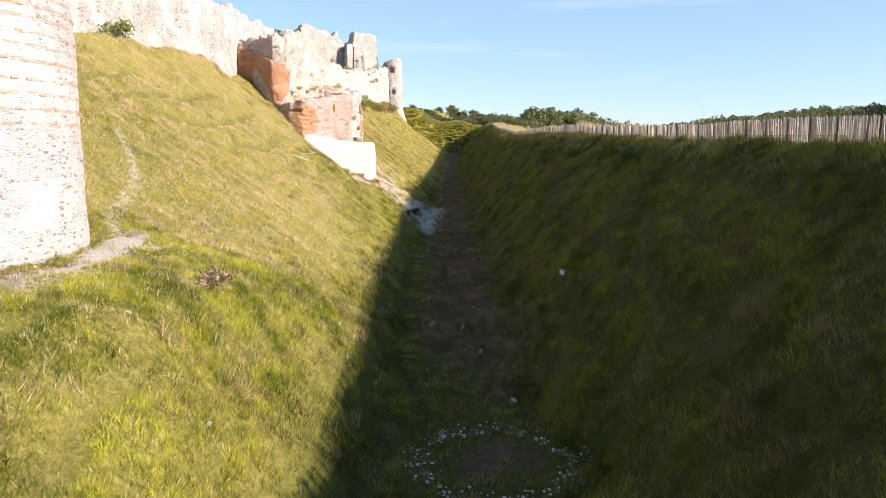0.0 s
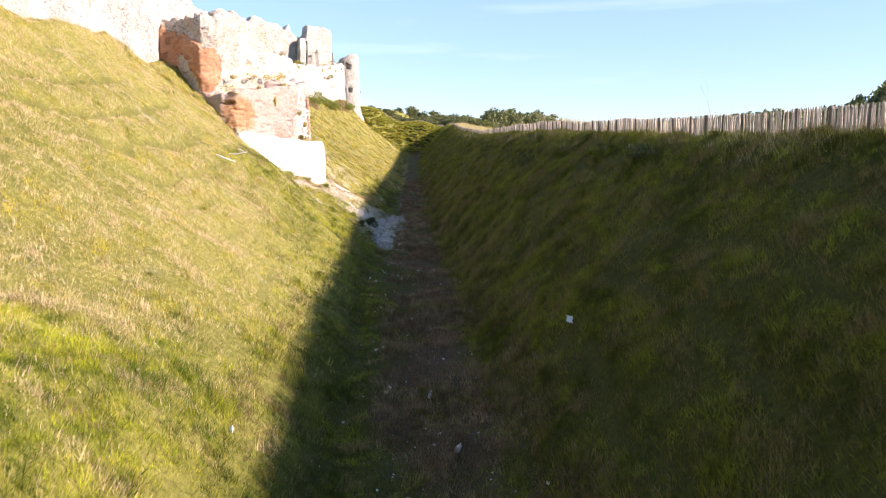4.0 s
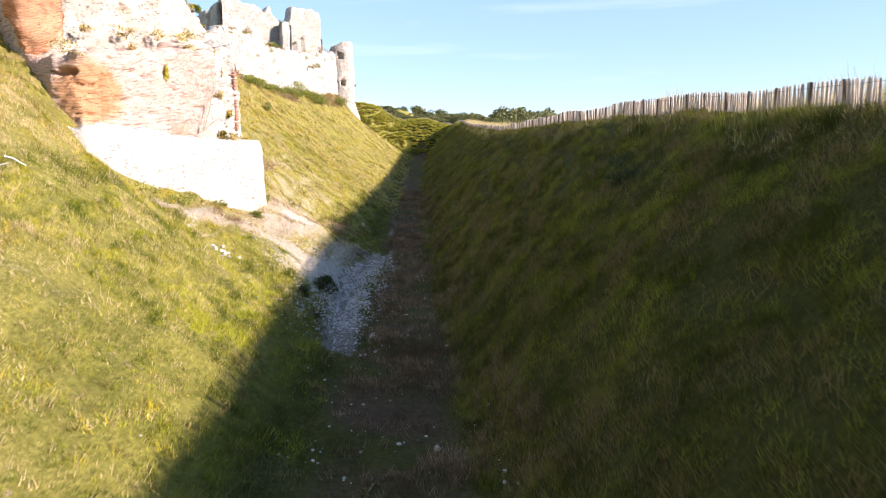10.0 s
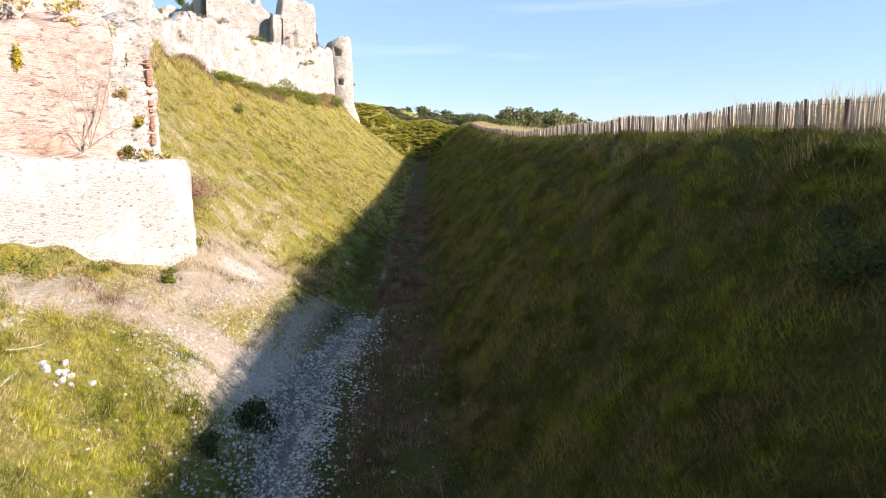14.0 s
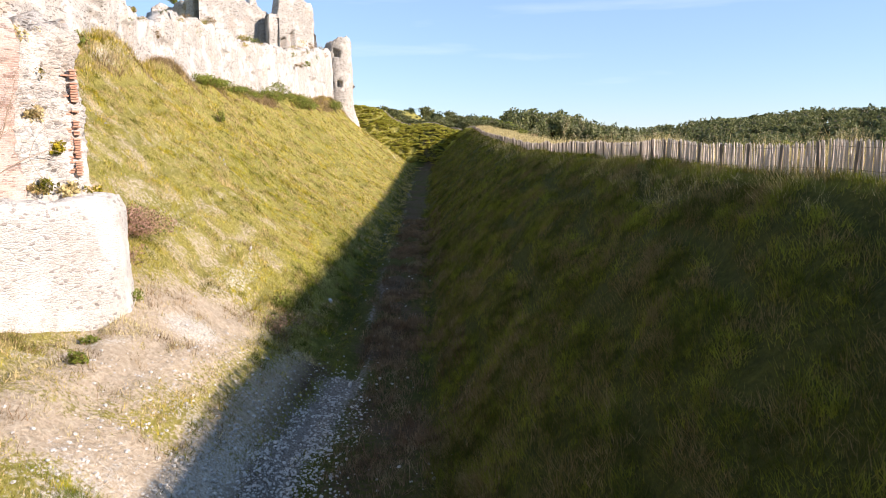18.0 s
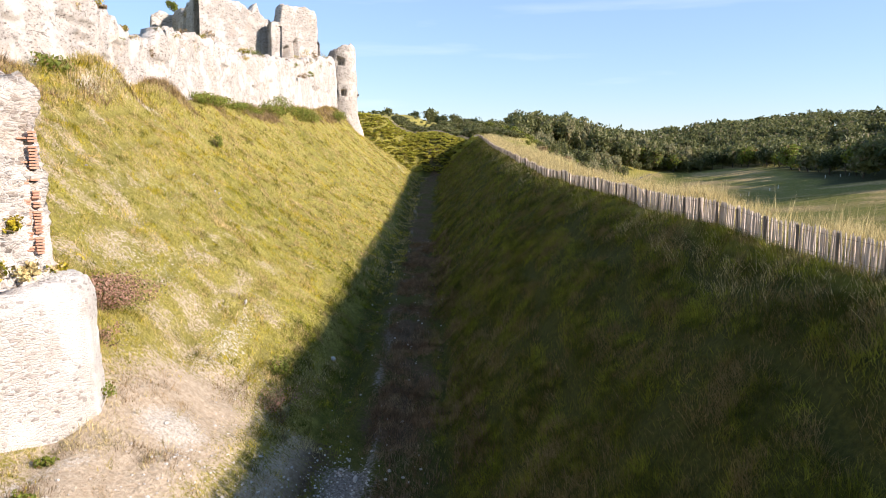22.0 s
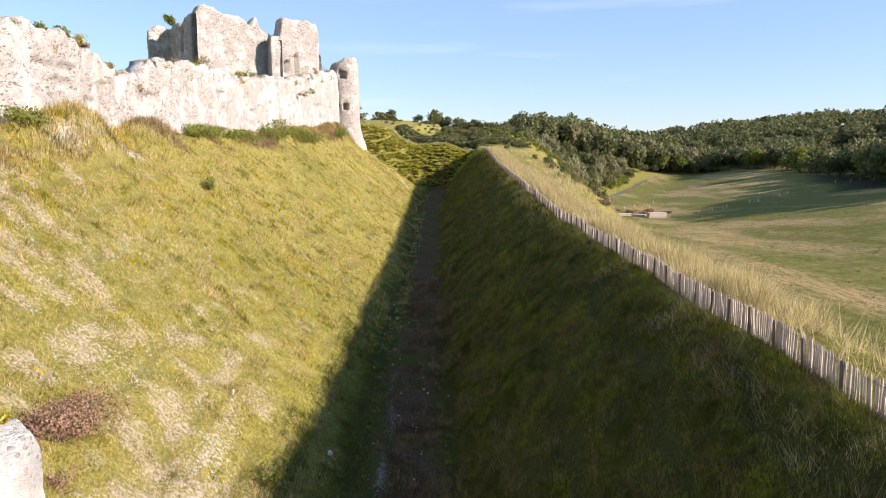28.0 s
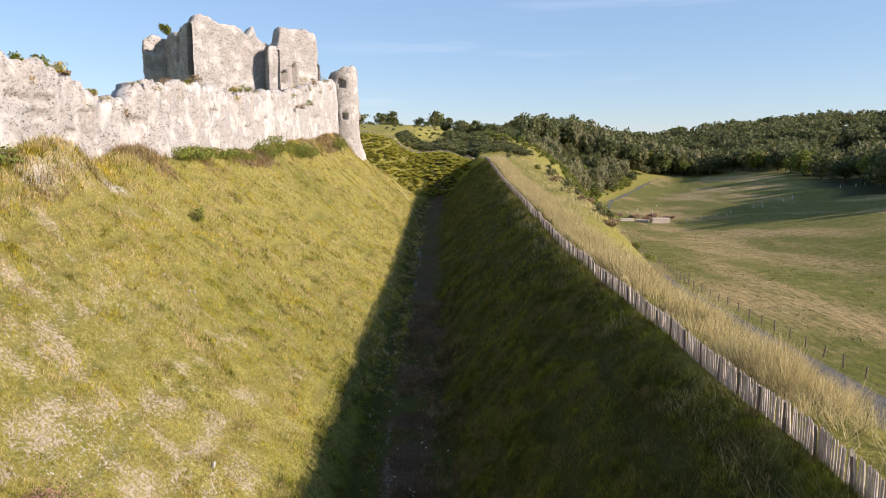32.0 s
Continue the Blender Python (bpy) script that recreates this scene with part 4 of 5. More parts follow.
def scatter(n, y0, y1, xa, xb, keep=None, bias=1.0):
    """Random plan points between two lines; thinned by keep(x, y)."""
    y = y0 + (y1 - y0) * rng.random(n) ** bias
    a, b = xa(y), xb(y)
    x = a + (b - a) * rng.random(n)
    if keep is not None:
        ok = rng.random(n) < keep(x, y)
        x, y = x[ok], y[ok]
    return np.stack([x, y], -1)


def bare(x, y):
    """Share of turf left where soil or chalk shows."""
    return np.clip(1.3 - 1.75 * np.maximum(soil_at(x, y), chalk_at(x, y)), 0.02, 1)


def lumpy(x, y):
    return bare(x, y) * np.clip(0.72 + 0.5 * fuzz(x, y, 1.6, 21) + 0.3 * fuzz(x, y, 0.6, 22) - 0.95 * tread(x, y), 0.04, 1)


def low_slope(x, y):
    """Where the turf stays green: the lower slope, beside the shade of the bank."""
    low = smooth((x - foot_left(y) + 7.0 + 2.0 * fuzz(x, y, 6, 24)) / 3.5)
    patch = 0.5 * smooth(-0.05 + 1.5 * fuzz(x, y, 6.5, 26) + 0.5 * fuzz(x, y, 2.0, 27))
    return np.maximum(low, patch * smooth((y - 72) / 12)) * (1 - 0.9 * blob(x, y, -11, 76, 6, 16))


def meadow(x, y):
    return lumpy(x, y) * (1 - 0.75 * low_slope(x, y)) * smooth((y - 56 - 6 * fuzz(x, y, 7, 25)) / 12)


def bleached(x, y):
    return lumpy(x, y) * (1 - 0.7 * low_slope(x, y)) * (1 - smooth((y - 56 - 6 * fuzz(x, y, 7, 25)) / 12))


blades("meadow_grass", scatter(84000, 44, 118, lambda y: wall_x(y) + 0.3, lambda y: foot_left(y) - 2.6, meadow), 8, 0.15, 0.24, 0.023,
       GRASS_DRY, "sunburnt yellow-green meadow grass, brightened as in sun, on the castle slope", droop=0.12)
blades("meadow_grass", scatter(82000, -12, 78, lambda y: wall_x(y) + 0.3, lambda y: foot_left(y) - 2.6, bleached), 8, 0.15, 0.23, 0.021,
       GRASS_PALE, "bleached pale yellow meadow grass on the castle slope", droop=0.12)
blades("meadow_grass", scatter(120000, -12, 122, lambda y: wall_x(y) + 0.5, lambda y: foot_left(y) - 2.6, lambda x, y: lumpy(x, y) * low_slope(x, y)), 7, 0.15, 0.26, 0.021,
       GRASS_GREEN, "fresh green grass along the bottom of the castle slope", droop=0.12)
# Darker turf swapped in where the bank's shadow always lies.
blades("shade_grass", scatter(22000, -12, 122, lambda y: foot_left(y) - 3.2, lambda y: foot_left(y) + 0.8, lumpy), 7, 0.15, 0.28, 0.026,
       GRASS_SHADED, "green grass at the bottom of the castle slope, darkened for shade", droop=0.1)
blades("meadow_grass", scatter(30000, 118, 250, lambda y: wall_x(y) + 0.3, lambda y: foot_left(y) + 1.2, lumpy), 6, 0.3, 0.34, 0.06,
       GRASS_DRY, "sunburnt yellow-green meadow grass, brightened as in sun, on the castle slope", droop=0.12)
blades("tussock_grass", scatter(12000, -12, 150, lambda y: wall_x(y) + 0.5, lambda y: foot_left(y) - 0.5,
                                lambda x, y: bare(x, y) * np.clip(0.2 + 0.9 * fuzz(x, y, 3.0, 41), 0, 1)), 14, 0.09, 0.40, 0.022,
       GRASS_DRY, "longer seeding tussocks among the meadow grass", 0.5, 0.1)
blades("fine_grass", scatter(21000, -11, 13, lambda y: foot_left(y) - 13, lambda y: foot_left(y) - 2.4, bare), 8, 0.12, 0.26, 0.013,
       GRASS_GREEN, "fine fresh green grass on the slope below the footpath", 0.7)
blades("fine_grass", scatter(13000, 50, 68, lambda y: 0 * y - 18, lambda y: foot_left(y) - 2.4, bare), 8, 0.12, 0.26, 0.014,
       GRASS_GREEN, "fine green grass beside the rubble fan", 0.7)
blades("tussock_grass", scatter(15000, 76, 150, lambda y: wall_x(y) + 0.5, lambda y: foot_left(y) - 2.5,
                                lambda x, y: bare(x, y) * np.clip(-0.15 + 1.3 * fuzz(x, y, 1.7, 46), 0, 1)), 10, 0.12, 0.46, 0.03,
       GRASS_DRY, "rank tussocks standing out of the sunburnt slope", 0.5, 0.1)
blades("straw_tussocks", scatter(3600, -10, 14, lambda y: foot_left(y) - 12, lambda y: foot_left(y) - 0.5,
                                 lambda x, y: np.clip(-0.1 + 1.2 * fuzz(x, y, 1.5, 47), 0, 1)), 22, 0.09, 0.30, 0.012,
       SEDGE, "bleached tussocks among the green grass below the footpath", 0.5, 0.1)
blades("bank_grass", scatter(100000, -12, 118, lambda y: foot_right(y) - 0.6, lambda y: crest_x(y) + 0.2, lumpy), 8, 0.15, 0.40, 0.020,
       GRASS_SHADED, "dense green grass on the outer bank, darkened for its shade", 0.48, droop=-0.08)
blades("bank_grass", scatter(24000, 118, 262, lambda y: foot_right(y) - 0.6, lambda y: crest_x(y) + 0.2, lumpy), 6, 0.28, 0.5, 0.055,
       GRASS_SHADED, "dense green grass on the outer bank, darkened for its shade", 0.35, droop=-0.05)
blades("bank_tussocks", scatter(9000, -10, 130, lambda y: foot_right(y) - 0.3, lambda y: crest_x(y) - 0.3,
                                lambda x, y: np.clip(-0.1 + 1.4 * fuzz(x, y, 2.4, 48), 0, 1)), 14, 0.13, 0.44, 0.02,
       GRASS_SHADED, "rank tussocks standing out of the bank's grass", 0.45, -0.1)
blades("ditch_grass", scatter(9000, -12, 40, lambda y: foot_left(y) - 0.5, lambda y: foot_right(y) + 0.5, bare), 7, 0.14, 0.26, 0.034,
       GRASS_SHADED, "short green grass on the ditch floor")
blades("dead_stalks", scatter(34000, 10, 150, lambda y: foot_left(y) + 1.4, lambda y: foot_right(y) + 1.5,
                              lambda x, y: np.clip(0.45 + 0.8 * fuzz(x, y, 1.8, 31), 0, 1) * (1 - 0.95 * smooth(1.5 * chalk_at(x, y)))), 7, 0.13, 0.42, 0.024,
       DITCH_STALKS, "brown dead stalks along the ditch floor", 0.3)
blades("dead_stalks", scatter(6800, 60, 100, lambda y: 0 * y - 17, lambda y: 0 * y - 8.5,
                              lambda x, y: np.clip(soil_at(x, y) * 1.5 * (0.1 + 0.9 * fuzz(x, y, 1.4, 33)) * (1 - smooth(1.4 * chalk_at(x, y))), 0, 1)), 7, 0.14, 0.38, 0.02,
       SEDGE, "dry tan grass on the rubble shelf below the bastion", 0.35)
blades("fan_grass", scatter(6500, 64, 97, lambda y: 0 * y - 15.5, lambda y: 0 * y - 7.5,
                            lambda x, y: np.clip(-0.1 + 1.1 * fuzz(x, y, 2.0, 43), 0, 1) * (1 - smooth(1.4 * chalk_at(x, y)))), 8, 0.13, 0.3, 0.02,
       STRAW, "golden dry grass tufts on the bare ground below the bastion", 0.45)
blades("pasture_grass", scatter(26000, 95, 420, lambda y: lane_x(y) + 4, lambda y: lane_x(y) + 85,
                                lambda x, y: np.clip(0.5 + 0.7 * fuzz(x, y, 6.0, 45), 0.05, 1), 1.6), 5, 0.3, 0.22, 0.08,
       PASTURE_GRASS, "short grazed grass on the pasture", 0.9)
blades("crest_grass", scatter(7000, -14, 262, lambda y: crest_x(y) - 1.6, lambda y: crest_x(y) + 0.5,
                              lambda x, y: np.clip(0.4 + 0.9 * fuzz(x, y, 2.2, 35), 0, 1)), 6, 0.12, 0.36, 0.016,
       STRAW, "pale seeding grass along the foot of the fence", 0.35, -0.15)
blades("seed_stems", scatter(6800, -14, 200, lambda y: crest_x(y) - 2.4, lambda y: crest_x(y) + 0.1,
                             lambda x, y: np.clip(0.1 + 1.0 * fuzz(x, y, 2.6, 49), 0, 1)), 4, 0.15, 0.75, 0.011,
       STRAW, "thin pale seed stems on the crest of the bank", 0.4, -0.2)
blades("rank_grass", scatter(26000, 18, 118, lambda y: foot_right(y) - 0.4, lambda y: foot_right(y) + 6.0,
                             lambda x, y: np.clip(0.15 + 0.9 * fuzz(x, y, 2.6, 50), 0, 1) * smooth((foot_right(y) + 6.0 - x) / 5)), 7, 0.14, 0.46, 0.02,
       RANK, "rank brown grass along the bottom of the outer bank", 0.45, -0.1)
blades("verge_grass", scatter(36000, 40, 265, lambda y: crest_x(y) + 1.2, lambda y: crest_x(y) + 4.8,
                              lambda x, y: np.clip(0.55 + 0.7 * fuzz(x, y, 3.0, 36), 0.05, 1) * smooth((x - crest_x(y) - 1.0) / 1.0)), 7, 0.2, 1.15, 0.03,
       STRAW, "tall straw-coloured grass on the verge outside the fence", 0.22)
blades("verge_grass", scatter(5000, 60, 330, lambda y: crest_x(y) + 6.5, lambda y: lane_x(y) - 2.2,
                              lambda x, y: np.clip(0.5 + 0.7 * fuzz(x, y, 5.0, 37), 0.05, 1)), 6, 0.35, 0.8, 0.06,
       STRAW, "tall straw-coloured grass on the verge outside the fence", 0.3)

blades("wall_foot_grass", scatter(9000, 88, 236, lambda y: wall_x(y) + 0.2, lambda y: wall_x(y) + 4.2,
                                  lambda x, y: np.clip(0.25 + 1.1 * fuzz(x, y, 4.5, 38), 0, 1) * smooth((wall_x(y) + 4.6 - x) / 3)), 7, 0.22, 0.85, 0.05,
       GRASS_DRY, "tall rank olive grass along the foot of the curtain wall", 0.45)
blades("wall_foot_grass", scatter(9000, 88, 236, lambda y: wall_x(y) + 0.2, lambda y: wall_x(y) + 4.2,
                                  lambda x, y: np.clip(0.1 + 1.1 * fuzz(x, y, 3.5, 39), 0, 1)), 7, 0.25, 0.8, 0.05,
       SEDGE, "brown dead grass along the foot of the curtain wall", 0.45)


# ------------------------------------------------------------------ shrubs
def leaves(count, radii, leaf, lumps=7, seed=0, hollow=0.55):
    """Leaf triangles of a crown about the origin: lumps of leaves with gaps between them."""
    g = np.random.default_rng(seed)
    rx, ry, rz = radii
    c = g.normal(0, 1, (lumps, 3))
    c /= np.linalg.norm(c, axis=1)[:, None] + 1e-9
    c *= (0.35 + 0.4 * g.random(lumps))[:, None]
    s = 0.28 + 0.27 * g.random(lumps)
    k = g.integers(0, lumps, count)
    d = g.normal(0, 1, (count, 3))
    d /= np.linalg.norm(d, axis=1)[:, None]
    p = c[k] + d * (s[k] * (hollow + (1 - hollow) * g.random(count)) * (1 + 0.25 * g.normal(0, 1, count)))[:, None]
    p *= (rx, ry, rz)
    u = g.normal(0, 1, (count, 3))
    u /= np.linalg.norm(u, axis=1)[:, None]
    w = np.cross(u, d + 0.4 * g.normal(0, 1, (count, 3)))
    w /= np.linalg.norm(w, axis=1)[:, None] + 1e-9
    size = leaf * (0.6 + 0.8 * g.random(count))[:, None]
    v = np.stack([p - u * size * 0.5, p + u * size * 0.5, p + w * size], 1)
    return v.reshape(-1, 3)


def tri_mesh(name, v, mat):
    return mesh_from(name, v, np.arange(len(v)).reshape(-1, 3), mat)


def stems_mesh(name, high, spread, count, radius, mat, seed=0, forks=2):
    """Crooked stems rising and forking from one root."""
    g = np.random.default_rng(seed)
    verts, faces = [], []

    def tube(a, b, r0, r1):
        d = (b - a) / (np.linalg.norm(b - a) + 1e-9)
        u = np.cross(d, (0.3, 0.5, 0.81))
        u /= np.linalg.norm(u) + 1e-9
        w = np.cross(d, u)
        i = len(verts)
        for c, r in ((a, r0), (b, r1)):
            for k in range(4):
                t = k * math.pi / 2
                verts.append(c + r * (math.cos(t) * u + math.sin(t) * w))
        for k in range(4):
            faces.append((i + k, i + (k + 1) % 4, i + 4 + (k + 1) % 4, i + 4 + k))

    def grow(a, d, length, r, left):
        steps = 3
        for k in range(steps):
            d = d + g.normal(0, 0.18, 3)
            d /= np.linalg.norm(d)
            b = a + d * length / steps
            tube(a, b, r, r * 0.8)
            a, r = b, r * 0.8
            if left and k:
                for _ in range(2):
                    e = d + g.normal(0, 0.55, 3)
                    grow(a, e / np.linalg.norm(e), length * 0.6, r * 0.65, left - 1)

    for _ in range(count):
        d = np.array([g.normal(0, spread), g.normal(0, spread), 1.0])
        grow(np.zeros(3), d / np.linalg.norm(d), high, radius, forks)
    return mesh_from(name, np.array(verts), np.array(faces), mat)


def shrub(label, x, y, radii, mat, count=900, leaf=0.09, seed=0, sink=0.15, name="shrub", category="shrub", z=None, stems=True, twig=TWIG):
    base = float(ground_z(x, y)) if z is None else z
    ob = thing(name, label, category, at=(x, y, base - sink))
    part("crown", tri_mesh("crown", leaves(count, radii, leaf, 9, seed) + (0, 0, radii[2] * 0.75), mat), ob)
    if stems:
        part("stem", stems_mesh("stem", radii[2] * 0.9, 0.5, 4, 0.02 + 0.012 * radii[2], twig, seed, 1), ob)
    return ob


shrub("dark leafy shrub growing in the chalk scree", -7.3, 66.0, (0.75, 0.8, 0.75), LEAF_DARK, 1100, 0.10, 1)
shrub("small dark shrub at the edge of the scree", -8.0, 63.6, (0.5, 0.5, 0.45), LEAF_DARK, 500, 0.09, 2)
shrub("low shrub on the shaded scree", -7.0, 60.7, (0.35, 0.4, 0.3), LEAF_DARK, 300, 0.08, 3)
shrub("dark dead-looking shrub on the grassy outer bank", 7.6, 58.2, (0.9, 1.0, 0.8), LEAF_DARK, 900, 0.08, 4, twig=BARK)
shrub("dark shrub on the grassy outer bank", 8.6, 60.2, (0.6, 0.9, 0.5), LEAF_DARK, 500, 0.08, 5, twig=BARK)
shrub("dark bramble patch high on the outer bank", 11.2, 32.2, (0.9, 1.4, 0.6), LEAF_DARK, 800, 0.09, 6)
for k, (x, y, h) in enumerate(((-10.4, 88.6, 0.75), (-9.7, 87.4, 0.6), (-9.2, 85.6, 0.45))):
    shrub("pale grey-green wormwood at the edge of the rubble fan", x, y, (0.55, 0.6, h), LEAF_PALE, 500, 0.07, 90 + k, 0.1, "weed_clump", "weeds")
shrub("grey-green shrub at the bottom of the castle slope", -11.0, 92.6, (0.9, 1.1, 0.9), LEAF_MID, 700, 0.10, 7)
shrub("brown withered bush on the ditch edge", -10.0, 88.5, (1.3, 1.5, 0.9), LEAF_RED, 900, 0.06, 8)
shrub("reddish twiggy bush beside the bastion", -17.0, 85.4, (2.3, 3.4, 1.15), LEAF_RED, 6500, 0.08, 9)
shrub("small reddish bush beside the bastion", -15.8, 83.4, (0.8, 0.9, 0.8), LEAF_RED, 600, 0.07, 10)
shrub("round green bush on the castle slope", -25.7, 125.3, (0.9, 1.2, 0.9), LEAF_MID, 700, 0.13, 11)
shrub("tangle of dry dead branches on the slope", -8.0, 3.4, (0.9, 1.0, 0.5), SEDGE, 700, 0.10, 12)
for k, (x, y, r, h) in enumerate(((-14.6, 80.5, 0.7, 0.5), (-16.6, 68.6, 1.2, 0.6), (-17.6, 66.4, 1.0, 0.7), (-15.0, 71.0, 0.6, 0.3), (-13.2, 73.6, 0.45, 0.35), (-14.2, 76.2, 0.35, 0.3))):
    shrub("low yellow-green weeds at the foot of the bastion", x, y, (r, r, h), LEAF_MID, 350, 0.09, 20 + k, 0.1, "weed_clump", "weeds", stems=False)
for k, (x, y, rx, ry, h) in enumerate(((-31.8, 172, 3.2, 9.0, 2.4), (-30.4, 186, 2.8, 8.0, 1.8), (-32.6, 143, 2.2, 6.5, 1.2), (-32.2, 156, 2.4, 8.0, 1.1), (-29.0, 214, 1.8, 4.0, 2.2), (-30.5, 222, 1.4, 3.0, 1.6), (-31.2, 108, 1.2, 2.5, 1.1), (-29.5, 40, 1.2, 2.6, 1.2))):
    shrub("dark green bramble thicket at the foot of the curtain wall", x, y, (rx, ry, h), LEAF_MID, 2600 if ry > 5 else 900, 0.2, 40 + k, 0.3, "bramble_thicket", "bush")
for k, (x, y, r, h) in enumerate(((25.5, 205, 2.0, 1.5), (27, 217, 2.4, 1.8), (29.5, 230, 2.6, 1.7), (31, 243, 2.6, 2.0), (33.5, 256, 3.0, 2.0), (36, 270, 3.0, 2.2), (38.5, 284, 3.0, 2.2), (41, 298, 3.2, 2.4), (28.5, 238, 2.0, 1.4), (33, 268, 2.4, 1.6))):
    shrub("rounded hazel bush on the bank above the lane", x, y, (r, r * 1.5, h), (LEAF_MID, LEAF_WOOD, SEDGE)[k % 3], 900, 0.3, 700 + k, 0.3, "bush", "bush")
for k in range(44):
    y = 135 + 190 * random.random()
    a, b = float(crest_x(y)) + 6.5, float(lane_x(y)) - 3.5
    x, r = a + (b - a) * random.random() ** 0.6, random.uniform(0.8, 1.9)
    shrub(*((("olive bramble clump on the bank above the lane", x, y, (r, r * 1.4, r * 0.7), LEAF_MID), ("green hawthorn bush on the bank above the lane", x, y, (r, r * 1.2, r), LEAF_WOOD),
             ("brown withered scrub on the bank above the lane", x, y, (r, r * 1.5, r * 0.6), SEDGE))[k % 3]), 420, 0.24, 740 + k, 0.25, "bush", "bush")


# ------------------------------------------------------------------ lane and pasture
ys = np.concatenate([np.arange(60, 300, 2.0), np.arange(300, 800, 5.0)])
half = 2.3
lane_rows = np.stack([np.stack([lane_x(ys) + o, ys, ground_z(lane_x(ys) + o, ys) * 0 + ground_z(lane_x(ys), ys) + 0.07 - 0.03 * abs(o)], -1) for o in (-half, -0.8, 0.8, half)])
r, c = lane_rows.shape[:2]
i = np.arange(r * c).reshape(r, c)
tagged(new("lane", mesh_from("lane", lane_rows.reshape(-1, 3), np.stack([i[1:, :-1], i[1:, 1:], i[:-1, 1:], i[:-1, :-1]], -1).reshape(-1, 4), ASPHALT, False)),
       "narrow worn asphalt lane at the foot of the bank", "road", kind="structure")


def stake_mesh(name, high, radius, mat):
    bm = bmesh.new()
    bmesh.ops.create_cone(bm, cap_ends=True, segments=7, radius1=radius, radius2=radius * 0.85, depth=high)
    bmesh.ops.translate(bm, verts=bm.verts, vec=(0, 0, high / 2 - 0.15))
    bmesh.ops.bevel(bm, geom=[e for e in bm.edges if e.verts[0].co.z > 0.3 and e.verts[1].co.z > 0.3], offset=radius * 0.3, segments=1, affect="EDGES")
    return bm_mesh(name, bm, mat)


FIELD_POST = stake_mesh("fence_post", 1.4, 0.085, DARK_WOOD)
GUARD = stake_mesh("tree_guard", 1.6, 0.16, WHITE_STAKE)
for y in np.arange(100, 330, 3.6):
    x = float(lane_x(y)) + 3.4
    ob = new("fence_post", FIELD_POST)
    ob.matrix_basis = Matrix.LocRotScale((x, y, float(ground_z(x, y)) - 0.05), Euler((random.gauss(0, 0.04), random.gauss(0, 0.04), 0)), (1, 1, random.uniform(0.9, 1.1)))
    tagged(ob, "dark wooden post of the pasture fence beside the lane", "post", "posts beside the lane")
for u, v in ((88, 455), (97, 470), (101, 452), (116, 500), (142, 520), (112, 402), (126, 404), (122, 398), (140, 412), (143, 409), (158, 420), (164, 424), (196, 440), (203, 438), (212, 446), (104, 400), (118, 401)):
    ob = new("tree_guard", GUARD)
    ob.matrix_basis = Matrix.LocRotScale((u, v, float(ground_z(u, v)) - 0.05), None, (random.uniform(0.9, 1.3), 1, random.uniform(0.9, 1.3)))
    tagged(ob, "white plastic guard round a sapling in the pasture", "tree guard", "white guards in the pasture")


def timber_stack(x, y, turn, rows, length, label):
    ob = thing("timber_stack", label, "timber stack", at=(x, y, float(ground_z(x, y)) - 0.05))
    ob.rotation_euler = (0, 0, radians(turn))
    for k in range(rows):
        bm = bmesh.new()
        bmesh.ops.create_cube(bm, size=1.0)
        bmesh.ops.scale(bm, vec=(length, 2.6, 0.55), verts=bm.verts)
        bmesh.ops.bevel(bm, geom=list(bm.edges), offset=0.08, segments=1, affect="EDGES")
        part("layer", bm_mesh("layer", bm, PALE_WOOD), ob, at=pose(random.uniform(-0.2, 0.2), random.uniform(-0.1, 0.1), 0.3 + 0.66 * k, 0, 0, random.uniform(-1.5, 1.5)))
    return ob


timber_stack(92.5, 405, 8, 4, 9, "grey stack of sawn timber on the pasture")
timber_stack(84.5, 408, -25, 2, 6, "low loose stack of grey timber on the pasture")
timber_stack(78.5, 415, 5, 2, 7, "low stack of weathered boards on the pasture")
for k, (x, y) in enumerate(((86, 432), (97, 436), (80, 440), (103, 424), (90, 418))):
    shrub("heap of brown earth and cut branches on the pasture", x, y, (4.5, 2.2, 1.3), LEAF_RED, 400, 0.5, 70 + k, 0.3, "brush_heap", "brush", stems=False)


# ------------------------------------------------------------------ trees
def trunk_mesh(high, radius, seed):
    return stems_mesh("trunk", high, 0.08, 1, radius, BARK, seed, 2)


def crown_array(seed, lumps=13, count=900, leaf=0.085):
    v = leaves(count, (0.5, 0.5, 0.42), leaf, lumps, seed, 0.75)
    v[:, 2] += 0.58
    return v


CROWNS = [crown_array(100 + k) for k in range(7)]
SLIM = [crown_array(120 + k, 9) * (0.62, 0.62, 1.1) for k in range(4)]
TREES = []
for k, mat in enumerate((LEAF_WOOD, LEAF_DARK, LEAF_PALE, LEAF_WOOD, LEAF_MID)):
    ob = thing("tree", "", "tree", at=(0, -400 - 20 * k, float(ground_z(0, -400))))
    part("trunk", trunk_mesh(0.55, 0.025, 200 + k), ob)
    part("crown", tri_mesh("crown", (SLIM[k % 4] if k == 2 else CROWNS[k]), mat), ob)
    TREES.append(ob)
LABELS = ("broad green woodland tree at the edge of the wood", "dark leafy tree at the edge of the wood", "slender pale willow on the valley side",
          "green tree on the valley side", "yellow-green bushy tree at the edge of the wood")


